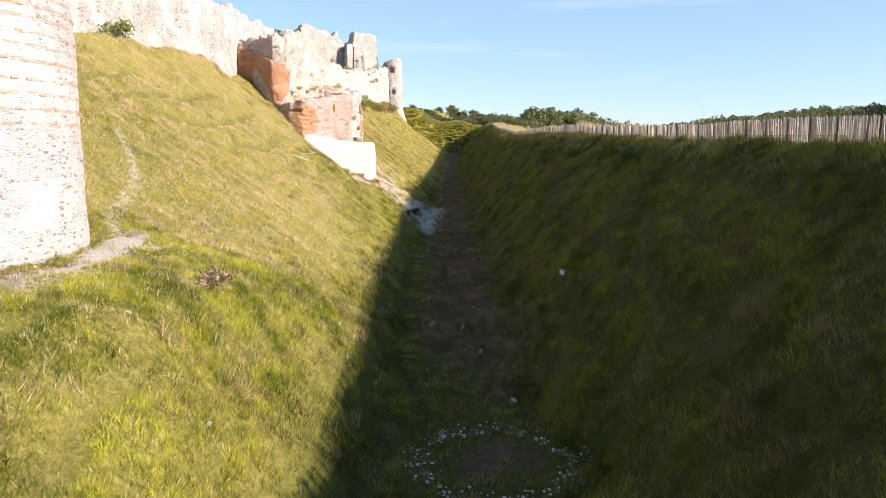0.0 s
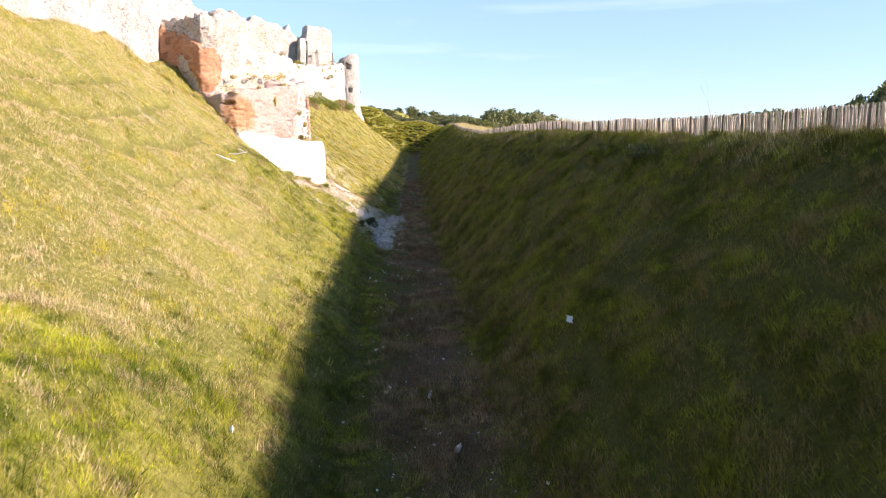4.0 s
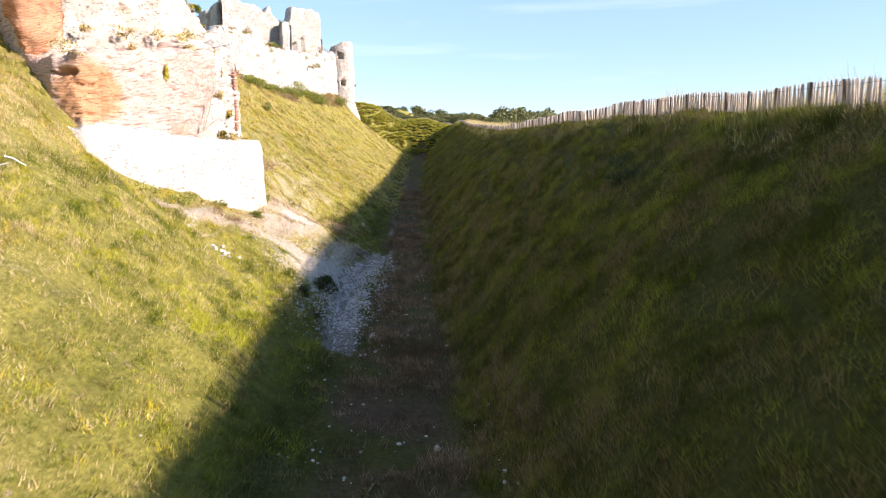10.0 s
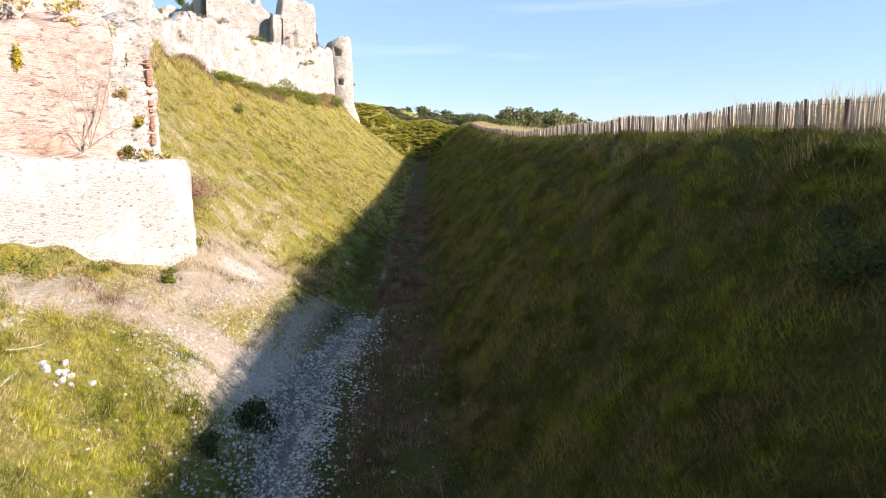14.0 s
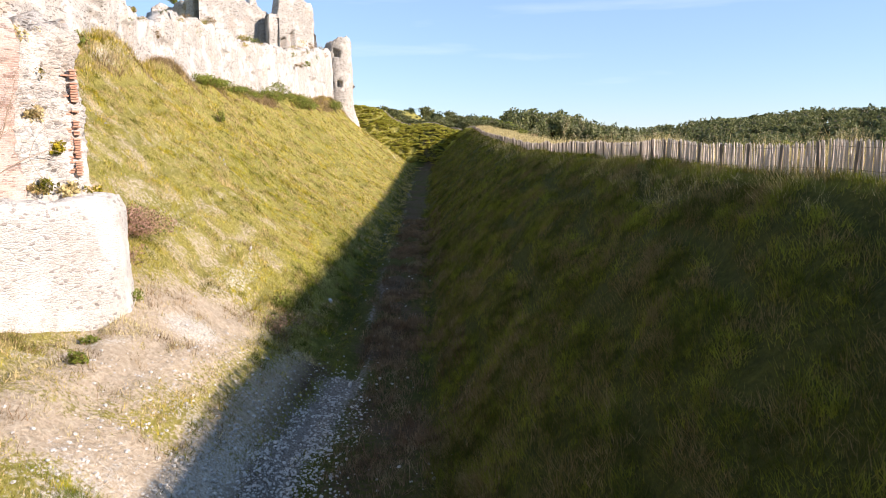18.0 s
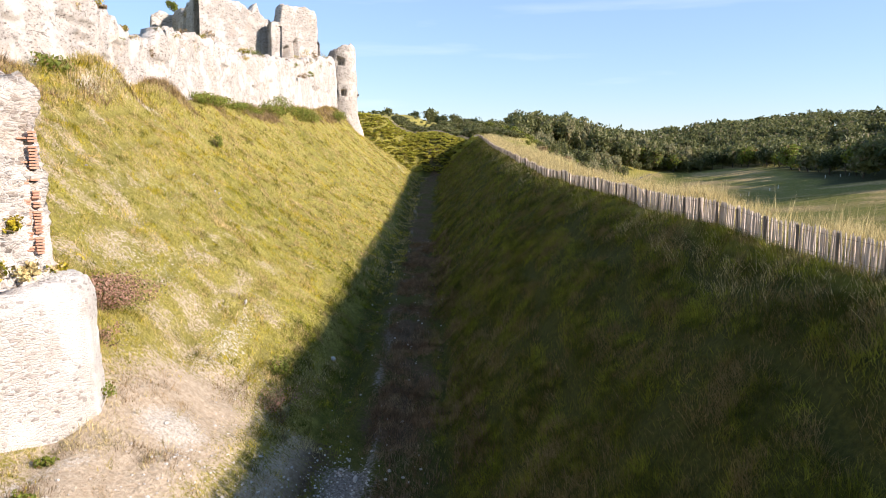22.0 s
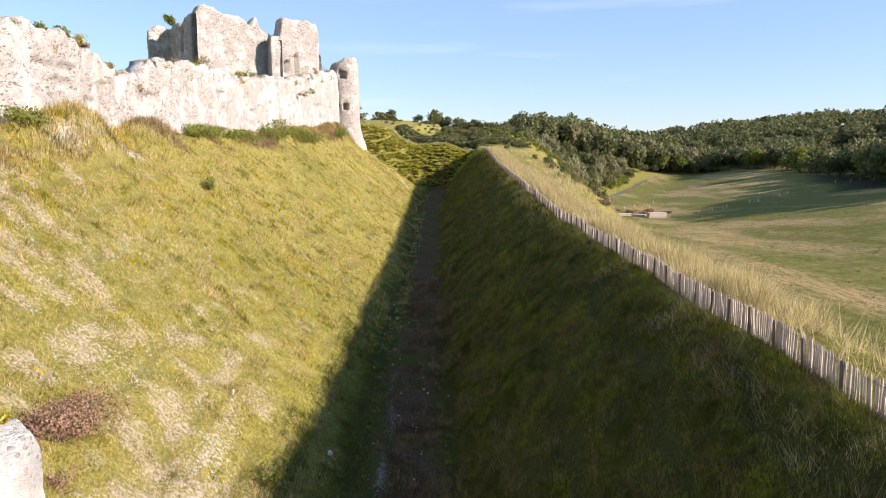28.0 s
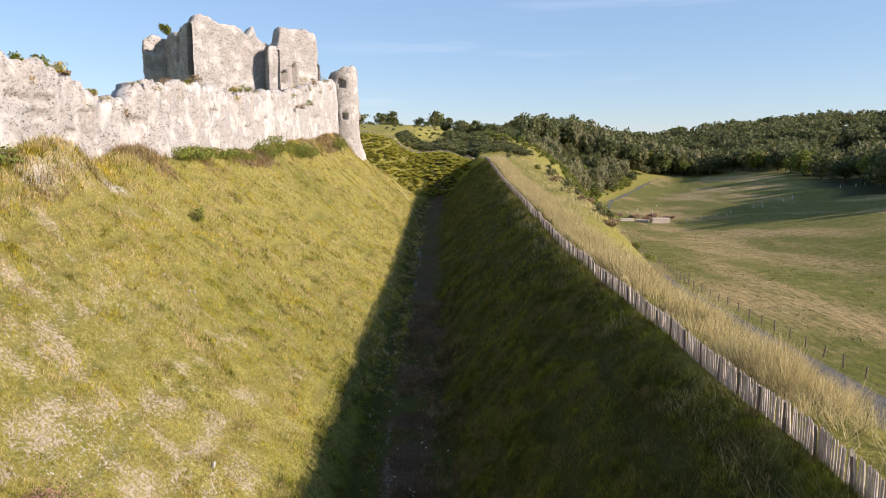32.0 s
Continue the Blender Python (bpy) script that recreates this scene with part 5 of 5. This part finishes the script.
def plant(k, x, y, high, wide=1.0, group=""):
    ob = copy_thing(TREES[k], pose(0, 0, 0))
    ob.matrix_basis = Matrix.LocRotScale((x, y, float(ground_z(x, y)) - 0.02 * high), Euler((0, 0, random.uniform(0, 6.3))), (high * wide, high * wide, high))
    return tagged(ob, LABELS[k], "tree", group)


def wood_edge(v):
    """Foot of the wood beyond the pasture, as plan points along it."""
    return np.array([np.interp(v, (0, 0.35, 0.62, 0.8, 1.0), (175, 195, 262, 258, 178)), np.interp(v, (0, 0.35, 0.62, 0.8, 1.0), (280, 380, 640, 745, 775))])


for v in np.linspace(0.05, 1.0, 42):
    x, y = wood_edge(v) + rng.normal(0, 3, 2)
    plant(random.choice((0, 1, 1, 3, 4)), x, y, random.uniform(13, 20), random.uniform(0.9, 1.25), "edge of the wood")
for k in range(60):
    y = random.uniform(520, 730)
    a, b = float(crest_x(y)) + 30, float(lane_x(y)) - 8
    x = b - (b - a) * random.random() ** 1.4
    plant(random.choice((0, 2, 2, 2, 3)), x, y, random.uniform(11, 19), random.uniform(0.7, 1.0), "trees on the valley side")
for k, (x, y, h) in enumerate(((-27, 596, 10), (-18, 606, 11), (-8, 600, 12), (0, 610, 11), (8, 604, 10), (22, 612, 14), (31, 606, 11), (-38, 590, 8), (40, 560, 12), (52, 590, 14), (64, 640, 15), (75, 600, 13))):
    plant((0, 1, 3)[k % 3], x, y, h, 1.1, "trees on the skyline")


def forest(name, spots, mat, arrays, label):
    v = []
    for k, (x, y, h, w) in enumerate(spots):
        a, t = arrays[k % len(arrays)], rng.random() * 6.28
        q = a * (h * w, h * w, h)
        q = np.stack([q[:, 0] * math.cos(t) - q[:, 1] * math.sin(t), q[:, 0] * math.sin(t) + q[:, 1] * math.cos(t), q[:, 2]], -1)
        v.append(q + (x, y, float(ground_z(x, y)) - 0.05 * h))
    return tagged(new(name, tri_mesh(name, np.concatenate(v), mat)), label, "wood", kind="stuff")


FERN = [leaves(85, (0.5, 0.5, 0.42), 0.24, 7, 160 + k, 0.75) + (0, 0, 0.58) for k in range(4)]
CHEAP = [leaves(340, (0.5, 0.5, 0.42), 0.115, 12, 140 + k, 0.8) + (0, 0, 0.58) for k in range(6)]
SCRUB = [leaves(190, (0.5, 0.5, 0.42), 0.15, 9, 180 + k, 0.75) + (0, 0, 0.58) for k in range(5)]
spots = []
for _ in range(1450):
    p = wood_edge(rng.uniform(0.0, 1.0))
    out = np.array([1.0, 0.15]) if p[1] < 640 else np.array([0.6, 1.0])
    q = p + out * rng.uniform(4, 300) + rng.normal(0, 6, 2)
    spots.append((*q, rng.uniform(16, 24), rng.uniform(0.64, 0.9)))
forest("woodland", spots, LEAF_WOOD, CHEAP, "dense green wood covering the hillside beyond the pasture")
spots = []
for _ in range(110):
    y = rng.uniform(560, 790)
    a, b = float(crest_x(y)) + 25, float(lane_x(y)) - 10
    spots.append((rng.uniform(a, b), y, rng.uniform(8, 14), rng.uniform(0.8, 1.1)))
forest("woodland", spots, LEAF_WOOD, CHEAP, "young wood on the slope above the lane")
spots = [(rng.uniform(60, 250), rng.uniform(760, 930), rng.uniform(20, 30), rng.uniform(0.7, 1.0)) for _ in range(150)]
forest("woodland", spots, LEAF_WOOD, CHEAP, "wood closing the far end of the valley")
spots = [(rng.uniform(180, 900), rng.uniform(800, 1150), rng.uniform(18, 26), rng.uniform(0.95, 1.3)) for _ in range(420)]
forest("woodland", spots, LEAF_WOOD, CHEAP, "far wood on the hilltop")
spots = [(rng.uniform(90, 230), rng.uniform(765, 860), rng.uniform(18, 27), rng.uniform(0.8, 1.0)) for _ in range(50)]
forest("woodland", spots, LEAF_PALE, SLIM, "pale slender trees among the far wood")
spots = []
for _ in range(700):
    y = 310 + 380 * rng.random() ** 0.55
    a, b = float(crest_x(y)) + 9, float(lane_x(y)) - 7
    spots.append((b - (b - a) * rng.random(), y, rng.uniform(1.2, 3.0) + 6 * smooth((y - 440) / 90) * rng.random(), rng.uniform(1.0, 1.5)))
forest("scrub_wood", spots, LEAF_MID, SCRUB, "green scrub and young trees on the valley side")
spots = [(rng.uniform(-110, -12), rng.uniform(330, 560), rng.uniform(0.7, 1.6), rng.uniform(1.4, 2.2)) for _ in range(200)]
spots += [(rng.uniform(-14, 14), rng.uniform(330, 560), rng.uniform(1.8, 3.6), rng.uniform(1.0, 1.6)) for _ in range(100)]
spots += [(rng.uniform(-26, 20), rng.uniform(290, 345), rng.uniform(1.2, 2.6), rng.uniform(1.4, 2.2)) for _ in range(260)]
forest("heath_scrub", spots, LEAF_WOOD, SCRUB, "low dark scrub on the rough heath beyond the ditch")
spots = [(rng.uniform(-70, 3), rng.uniform(258, 274), rng.uniform(0.4, 0.8), rng.uniform(2.0, 3.2)) for _ in range(2300)]
forest("bracken", spots, LEAF_FERN, FERN, "bracken covering the bank at the end of the ditch")
spots = [(rng.uniform(-500, 700), rng.uniform(950, 1500), rng.uniform(15, 24), rng.uniform(0.9, 1.3)) for _ in range(160)]
forest("woodland", spots, LEAF_WOOD, SCRUB, "far wood on the skyline")
for ob in TREES:
    for o in (*ob.children_recursive, ob):
        bpy.data.objects.remove(o)

# a bare sapling behind the fence
sapling = thing("bare_sapling", "thin leafless sapling standing behind the picket fence", "tree", at=(22.9, 53.0, float(ground_z(22.9, 53.0)) - 0.1))
part("trunk", stems_mesh("trunk", 2.6, 0.05, 1, 0.045, TWIG, 5, 3), sapling, at=Matrix.Diagonal((1.2, 1.2, 1.9, 1)))


# ------------------------------------------------------------------ stones and small things
def stone_mesh(seed, mat):
    g = np.random.default_rng(seed)
    bm = bmesh.new()
    bmesh.ops.create_icosphere(bm, subdivisions=1, radius=0.5)
    for vert in bm.verts:
        vert.co *= 0.75 + 0.5 * g.random()
        vert.co.z *= 0.7
    return bm_mesh("stone", bm, mat)


STONES = [stone_mesh(300 + k, FLINT) for k in range(5)]
STONE_ARRAYS = []
for me in STONES:
    co = np.empty(len(me.vertices) * 3, np.float32)
    me.vertices.foreach_get("co", co)
    STONE_ARRAYS.append((co.reshape(-1, 3), np.array([tuple(p.vertices) for p in me.polygons])))


def stone_field(name, xy, low, high, label):
    vs, fs, base = [], [], 0
    z = ground_z(xy[:, 0], xy[:, 1])
    for k, ((x, y), h) in enumerate(zip(xy, z)):
        v, f = STONE_ARRAYS[k % 5]
        t, s = rng.random() * 6.28, low + (high - low) * rng.random() ** 2.5
        q = np.stack([v[:, 0] * math.cos(t) - v[:, 1] * math.sin(t), v[:, 0] * math.sin(t) + v[:, 1] * math.cos(t), v[:, 2]], -1) * s
        vs.append(q + (x, y, h + 0.1 * s))
        fs.append(f + base)
        base += len(v)
    return tagged(new(name, mesh_from(name, np.concatenate(vs), np.concatenate(fs), CHALK_STONE)), label, "stones", kind="stuff")


stone_field("scree", np.stack([rng.normal(-6.1, 0.85, 6800) - 0.12 * np.abs(rng.normal(0, 4, 6800)) * (rng.random(6800) < 0.4), rng.triangular(57.5, 66, 88, 6800)], -1), 0.04, 0.15, "loose white chalk and flint scree below the bastion")
stone_field("scree", np.stack([rng.normal(-10.6, 1.4, 800), rng.normal(74, 6, 800)], -1), 0.04, 0.17, "loose white chalk and flint scree below the bastion")
stone_field("scree", np.stack([rng.normal(-7.8, 0.9, 1500), rng.normal(71, 5, 1500)], -1), 0.04, 0.19, "loose white chalk and flint scree below the bastion")
stone_field("ditch_stones", scatter(700, 12, 150, lambda y: foot_left(y) - 0.3, lambda y: foot_right(y) + 0.5), 0.05, 0.22, "scattered white stones on the ditch floor")
ring_a = rng.random(420) * 6.28
stone_field("stone_ring", np.stack([1.3 + np.cos(ring_a) * rng.normal(2.6, 0.28, 420), 3.9 + np.sin(ring_a) * rng.normal(2.9, 0.3, 420)], -1), 0.04, 0.16, "ring of small white stones on the ditch floor")
stone_field("path_stones", np.stack([rng.normal(-13.2, 1.0, 200), rng.uniform(-4, 12, 200)], -1), 0.04, 0.2, "small white stones along the worn footpath")
stone_field("slope_stones", scatter(130, -8, 130, lambda y: wall_x(y) + 1, lambda y: foot_left(y)), 0.04, 0.16, "scattered white stones in the meadow grass")

for x, y, s in ((-5.2, 43.9, 0.3), (-0.5, 48.0, 0.26), (0.7, 16.1, 0.45), (-0.4, 22.0, 0.3), (2.1, 9.6, 0.35), (-5.6, 11.9, 0.3), (-7.8, -1.9, 0.24),
                (-5.5, -3.0, 0.24), (-5.7, 84.4, 0.4), (-4.0, 60.4, 0.35), (-9.0, 97.3, 0.42), (-21.1, 112.4, 0.4), (-20.6, 111.2, 0.35), (-20.8, 111.7, 0.28), (-21.3, 112.0, 0.3), (-22.6, 111.0, 0.3), (-22.9, 111.5, 0.24), (-23.6, 97.0, 0.3), (-14.3, 96.9, 0.4), (-21.9, 112.0, 0.28)):
    ob = new("stone", random.choice(STONES))
    ob.matrix_basis = Matrix.LocRotScale((x, y, float(ground_z(x, y)) + 0.18 * s), Euler((random.random(), random.random(), random.random() * 6)), (s, s * random.uniform(0.6, 1.0), s * 0.6))
    tagged(ob, "single white chalk stone lying in the grass", "stone", "loose stones")

# crumpled paper on the outer bank
bm = bmesh.new()
bmesh.ops.create_grid(bm, x_segments=7, y_segments=7, size=0.16)
for vert in bm.verts:
    vert.co.z += 0.05 * math.sin(vert.co.x * 40 + vert.co.y * 17) + random.uniform(-0.02, 0.02)
    vert.co.x += random.uniform(-0.015, 0.015)
bmesh.ops.solidify(bm, geom=list(bm.faces), thickness=0.004)
paper = new("paper_scrap", bm_mesh("paper_scrap", bm, LITTER))
paper.matrix_basis = pose(5.3, 21.3, float(ground_z(5.3, 21.3)) + 0.32, 50, 20, 30)
tagged(paper, "crumpled white scrap of paper in the dark grass", "litter")

# pale dead branches lying on the slope
for k, (x, y, turn, long, thick) in enumerate(((-17.1, 47.2, -85, 1.5, 0.07), (-17.4, 51.4, -82, 1.5, 0.06), (-17.3, 53.4, -75, 0.8, 0.045), (-13.6, 63.0, -60, 0.9, 0.014), (-12.4, 60.6, 40, 0.7, 0.012))):
    ob = thing("fallen_branch", "bleached dead branch lying on the grassy slope", "branch", at=(x, y, float(ground_z(x, y)) + 0.14))
    ob.rotation_euler = (radians(97), 0, radians(turn + 180))
    part("branch", stems_mesh("branch", long, 0.03, 1, thick, BLEACHED, 80 + k, 1 if thick < 0.04 else 0), ob)

# heap of chalk lumps on the grass
for k in range(16):
    x, y, s = random.gauss(-12.5, 0.35), random.gauss(63.7, 0.28), random.uniform(0.14, 0.34)
    ob = new("stone", random.choice(STONES))
    ob.matrix_basis = Matrix.LocRotScale((x, y, float(ground_z(x, y)) + 0.15 * s), Euler((random.random(), random.random(), random.random() * 6)), (s, s, s))
    tagged(ob, "white chalk lump in a small heap on the grass", "stone", "loose stones")

# plants on the masonry
for k, (x, y, z, r) in enumerate(((-22.4, 70.5, 17.2, 0.5), (-21.3, 73.2, 17.4, 0.8), (-20.2, 76.0, 17.6, 0.7), (-19.4, 78.2, 17.9, 0.9), (-22.6, 67.6, 15.7, 1.0), (-21.4, 67.2, 15.2, 0.6), (-18.6, 77.0, 16.9, 0.5),
                                  (-19.9, 71.0, 16.2, 0.4), (-17.4, 79.2, 13.8, 0.6), (-17.6, 79.8, 16.8, 0.7), (-16.6, 79.6, 10.6, 0.55), (-17.2, 78.6, 10.8, 0.5), (-33.5, 116.5, 28.0, 0.9), (-33.6, 118.5, 27.6, 1.1), (-33.9, 120.3, 27.2, 0.9),
                                  (-33.4, 113.5, 27.8, 0.8), (-34.0, 124, 26.2, 0.7), (-35.6, 152, 29.4, 1.3), (-35.4, 171, 29.8, 1.4), (-34.2, 205, 33.6, 1.8), (-33.8, 212, 34.4, 1.4), (-33.0, 203, 29.5, 1.2), (-34.9, 165, 29.2, 1.0), (-33.1, 196, 28.6, 1.1), (-47, 220, 33.5, 2.0))):
    shrub("tuft of dry weeds rooted in the broken masonry", x, y, (r, r, r * 0.6), (GRASS_DRY if k % 2 else STRAW) if y < 84 else (LEAF_MID, GRASS_DRY, SEDGE)[k % 3], 300, 0.10 + 0.05 * (y > 100), 400 + k, 0.15, "wall_weeds", "weeds", z, False)
for k in range(34):
    y = 96 + 138 * (k + random.random()) / 34
    r = random.uniform(0.35, 0.9) * (1 + 0.004 * (y - 96))
    shrub("tuft of dry weeds on the broken wall top", float(wall_x(y)) - (random.uniform(0.3, 1.3) if k % 2 else 0.25), y, (r, r * 1.4, r * 0.7), (LEAF_MID, GRASS_DRY, SEDGE)[k % 3], 260, 0.1, 500 + k, 0.2, "wall_weeds", "weeds", far_top_of_wall(y - 92) + (0.0 if k % 2 else -random.uniform(0.4, 2.0)), False)
for k, (x, y, z, r) in enumerate(((-17.2, 78.9, 10.8, 0.6), (-16.7, 79.9, 10.7, 0.5), (-16.9, 79.3, 12.4, 0.45), (-17.3, 78.8, 13.6, 0.55), (-17.5, 79.3, 15.4, 0.6), (-17.9, 78.8, 16.6, 0.7), (-16.2, 80.9, 10.5, 0.5))):
    shrub("tan dry grass growing on the broken flank", x, y, (r, r, r * 0.7), STRAW if k % 2 else GRASS_DRY, 420, 0.13, 600 + k, 0.1, "wall_weeds", "weeds", z, False)
shrub("bright green ivy bush on top of the keep", -68.8, 221.4, (1.8, 1.8, 1.4), LEAF_MID, 700, 0.3, 440, 0.3, "ivy_bush", "ivy", 46.4)
ivy = thing("ivy", "strip of bright yellow ivy on the brick storey", "ivy", at=(-18.6, 72.9, 14.5))
part("leaves", tri_mesh("leaves", leaves(420, (0.22, 0.25, 1.1), 0.10, 6, 450), LEAF_YELLOW), ivy)
vine = thing("dead_vine", "bare dead vine spread over the brick storey", "vine", at=(-17.35, 75.7, 11.2))
vine.rotation_euler = (0, 0, radians(72))
part("stem", stems_mesh("stem", 3.2, 0.75, 8, 0.028, TWIG, 460, 3), vine, at=Matrix.Diagonal((1.1, 0.03, 1.1, 1)))


# ------------------------------------------------------------------ picket fence along the crest
fence = thing("picket_fence", "long split chestnut pale fence along the bank's crest", "fence")


def fence_line():
    """Points along the fence, 2 m apart or nearer: down the crest, then round the end of the ditch."""
    pts = [(float(crest_x(y)), float(y)) for y in np.arange(-14, 257, 2.0)]
    return np.array(pts + [(3.6, 264), (2.2, 269), (-0.6, 272.5), (-4.5, 274.5), (-9, 275.5), (-16, 276.5), (-20, 277.5), (-24, 280), (-28, 283), (-36, 286), (-46, 288)])


def pale_mesh(k):
    """One cleft pale, 1 m high, bent and pointed, with a rounded bark side."""
    bm = bmesh.new()
    w, d, bend = random.uniform(0.028, 0.04), random.uniform(0.02, 0.032), random.uniform(-0.03, 0.03)
    rings = []
    for z, f, o in ((-0.12, 1.0, 0), (0.5, random.uniform(0.85, 1.1), bend), (0.93, random.uniform(0.7, 0.95), bend * 0.4), (1.0, 0.35, bend * 0.3)):
        rings.append([bm.verts.new((o + sx * w * f, sy * d * f, z)) for sx, sy in ((-1, -0.2), (-0.5, -0.9), (0.5, -1), (1, -0.2), (0.6, 0.8), (-0.6, 0.9))])
    for a, b in zip(rings, rings[1:]):
        for j in range(6):
            bm.faces.new((a[j], a[(j + 1) % 6], b[(j + 1) % 6], b[j]))
    bm.faces.new(rings[0][::-1])
    bm.faces.new(rings[-1])
    return bm_mesh("pale", bm, PALE_WOOD)


PALES = [pale_mesh(k) for k in range(9)]
PALE_ARRAYS = []
for me in PALES:
    co = np.empty(len(me.vertices) * 3, np.float32)
    me.vertices.foreach_get("co", co)
    PALE_ARRAYS.append((co.reshape(-1, 3), np.array([tuple(p.vertices) for p in me.polygons if len(p.vertices) == 4])))

bm = bmesh.new()
bmesh.ops.create_cone(bm, cap_ends=True, segments=8, radius1=0.06, radius2=0.05, depth=1.0)
bmesh.ops.translate(bm, verts=bm.verts, vec=(0, 0, 0.5))
for vert in bm.verts:
    vert.co.x += 0.012 * math.sin(vert.co.z * 5 + vert.co.y * 40)
POST = bm_mesh("post", bm, DARK_WOOD)

FENCE = fence_line()
FENCE_S = np.r_[0, np.cumsum(np.hypot(*np.diff(FENCE, axis=0).T))]


def on_fence(s):
    return float(np.interp(s, FENCE_S, FENCE[:, 0])), float(np.interp(s, FENCE_S, FENCE[:, 1]))


far_v, far_f, base = [], [], 0
s, n_single, next_post = 0.0, 0, 0.0
while s < FENCE_S[-1]:
    (x, y), (x2, y2) = on_fence(s), on_fence(s + 0.5)
    turn = math.atan2(y2 - y, x2 - x)
    z = float(ground_z(x, y)) - 0.02
    if s >= next_post:
        part("post", POST, fence, at=Matrix.LocRotScale((x - 0.06, y, z - 0.15), Euler((random.gauss(0, 0.03), random.gauss(0, 0.03), 0)),
                                                         (1, 1, random.uniform(1.2, 1.3))))
        next_post = s + random.uniform(1.7, 2.2) * (1 if s < 280 else 2)
    k = random.randrange(9)
    high = random.uniform(1.06, 1.16) + 0.03 * math.sin(s * 0.9)
    m = Matrix.LocRotScale((x + random.gauss(0, 0.012), y, z), Euler((random.gauss(0, 0.03), random.gauss(0, 0.03), turn + random.gauss(0, 0.45))),
                           (random.uniform(0.9, 1.45), 1, high))
    if 62 < y < 92 and n_single < 300:
        part("pale", PALES[k], fence, at=m)
        n_single += 1
    else:
        v, f = PALE_ARRAYS[k]
        a = np.array(m)
        far_v.append(v @ a[:3, :3].T + a[:3, 3])
        far_f.append(f + base)
        base += len(v)
    s += random.uniform(0.085, 0.12) * (1 if random.random() > 0.03 else 1.6)
tagged(part("paling", mesh_from("paling", np.concatenate(far_v), np.concatenate(far_f), PALE_JOINED), fence, "weathered split paling"), kind="stuff")
for high in (0.28, 0.92):
    cu = bpy.data.curves.new("wire", "CURVE")
    cu.dimensions, cu.bevel_depth = "3D", 0.006
    sp = cu.splines.new("POLY")
    sp.points.add(len(FENCE) - 1)
    sp.points.foreach_set("co", np.stack([FENCE[:, 0] - 0.03, FENCE[:, 1], ground_z(FENCE[:, 0], FENCE[:, 1]) + high, 1 + 0 * FENCE[:, 0]], -1).ravel())
    cu.materials.append(WIRE)
    part("wire", cu, fence, "rusty binding wire")
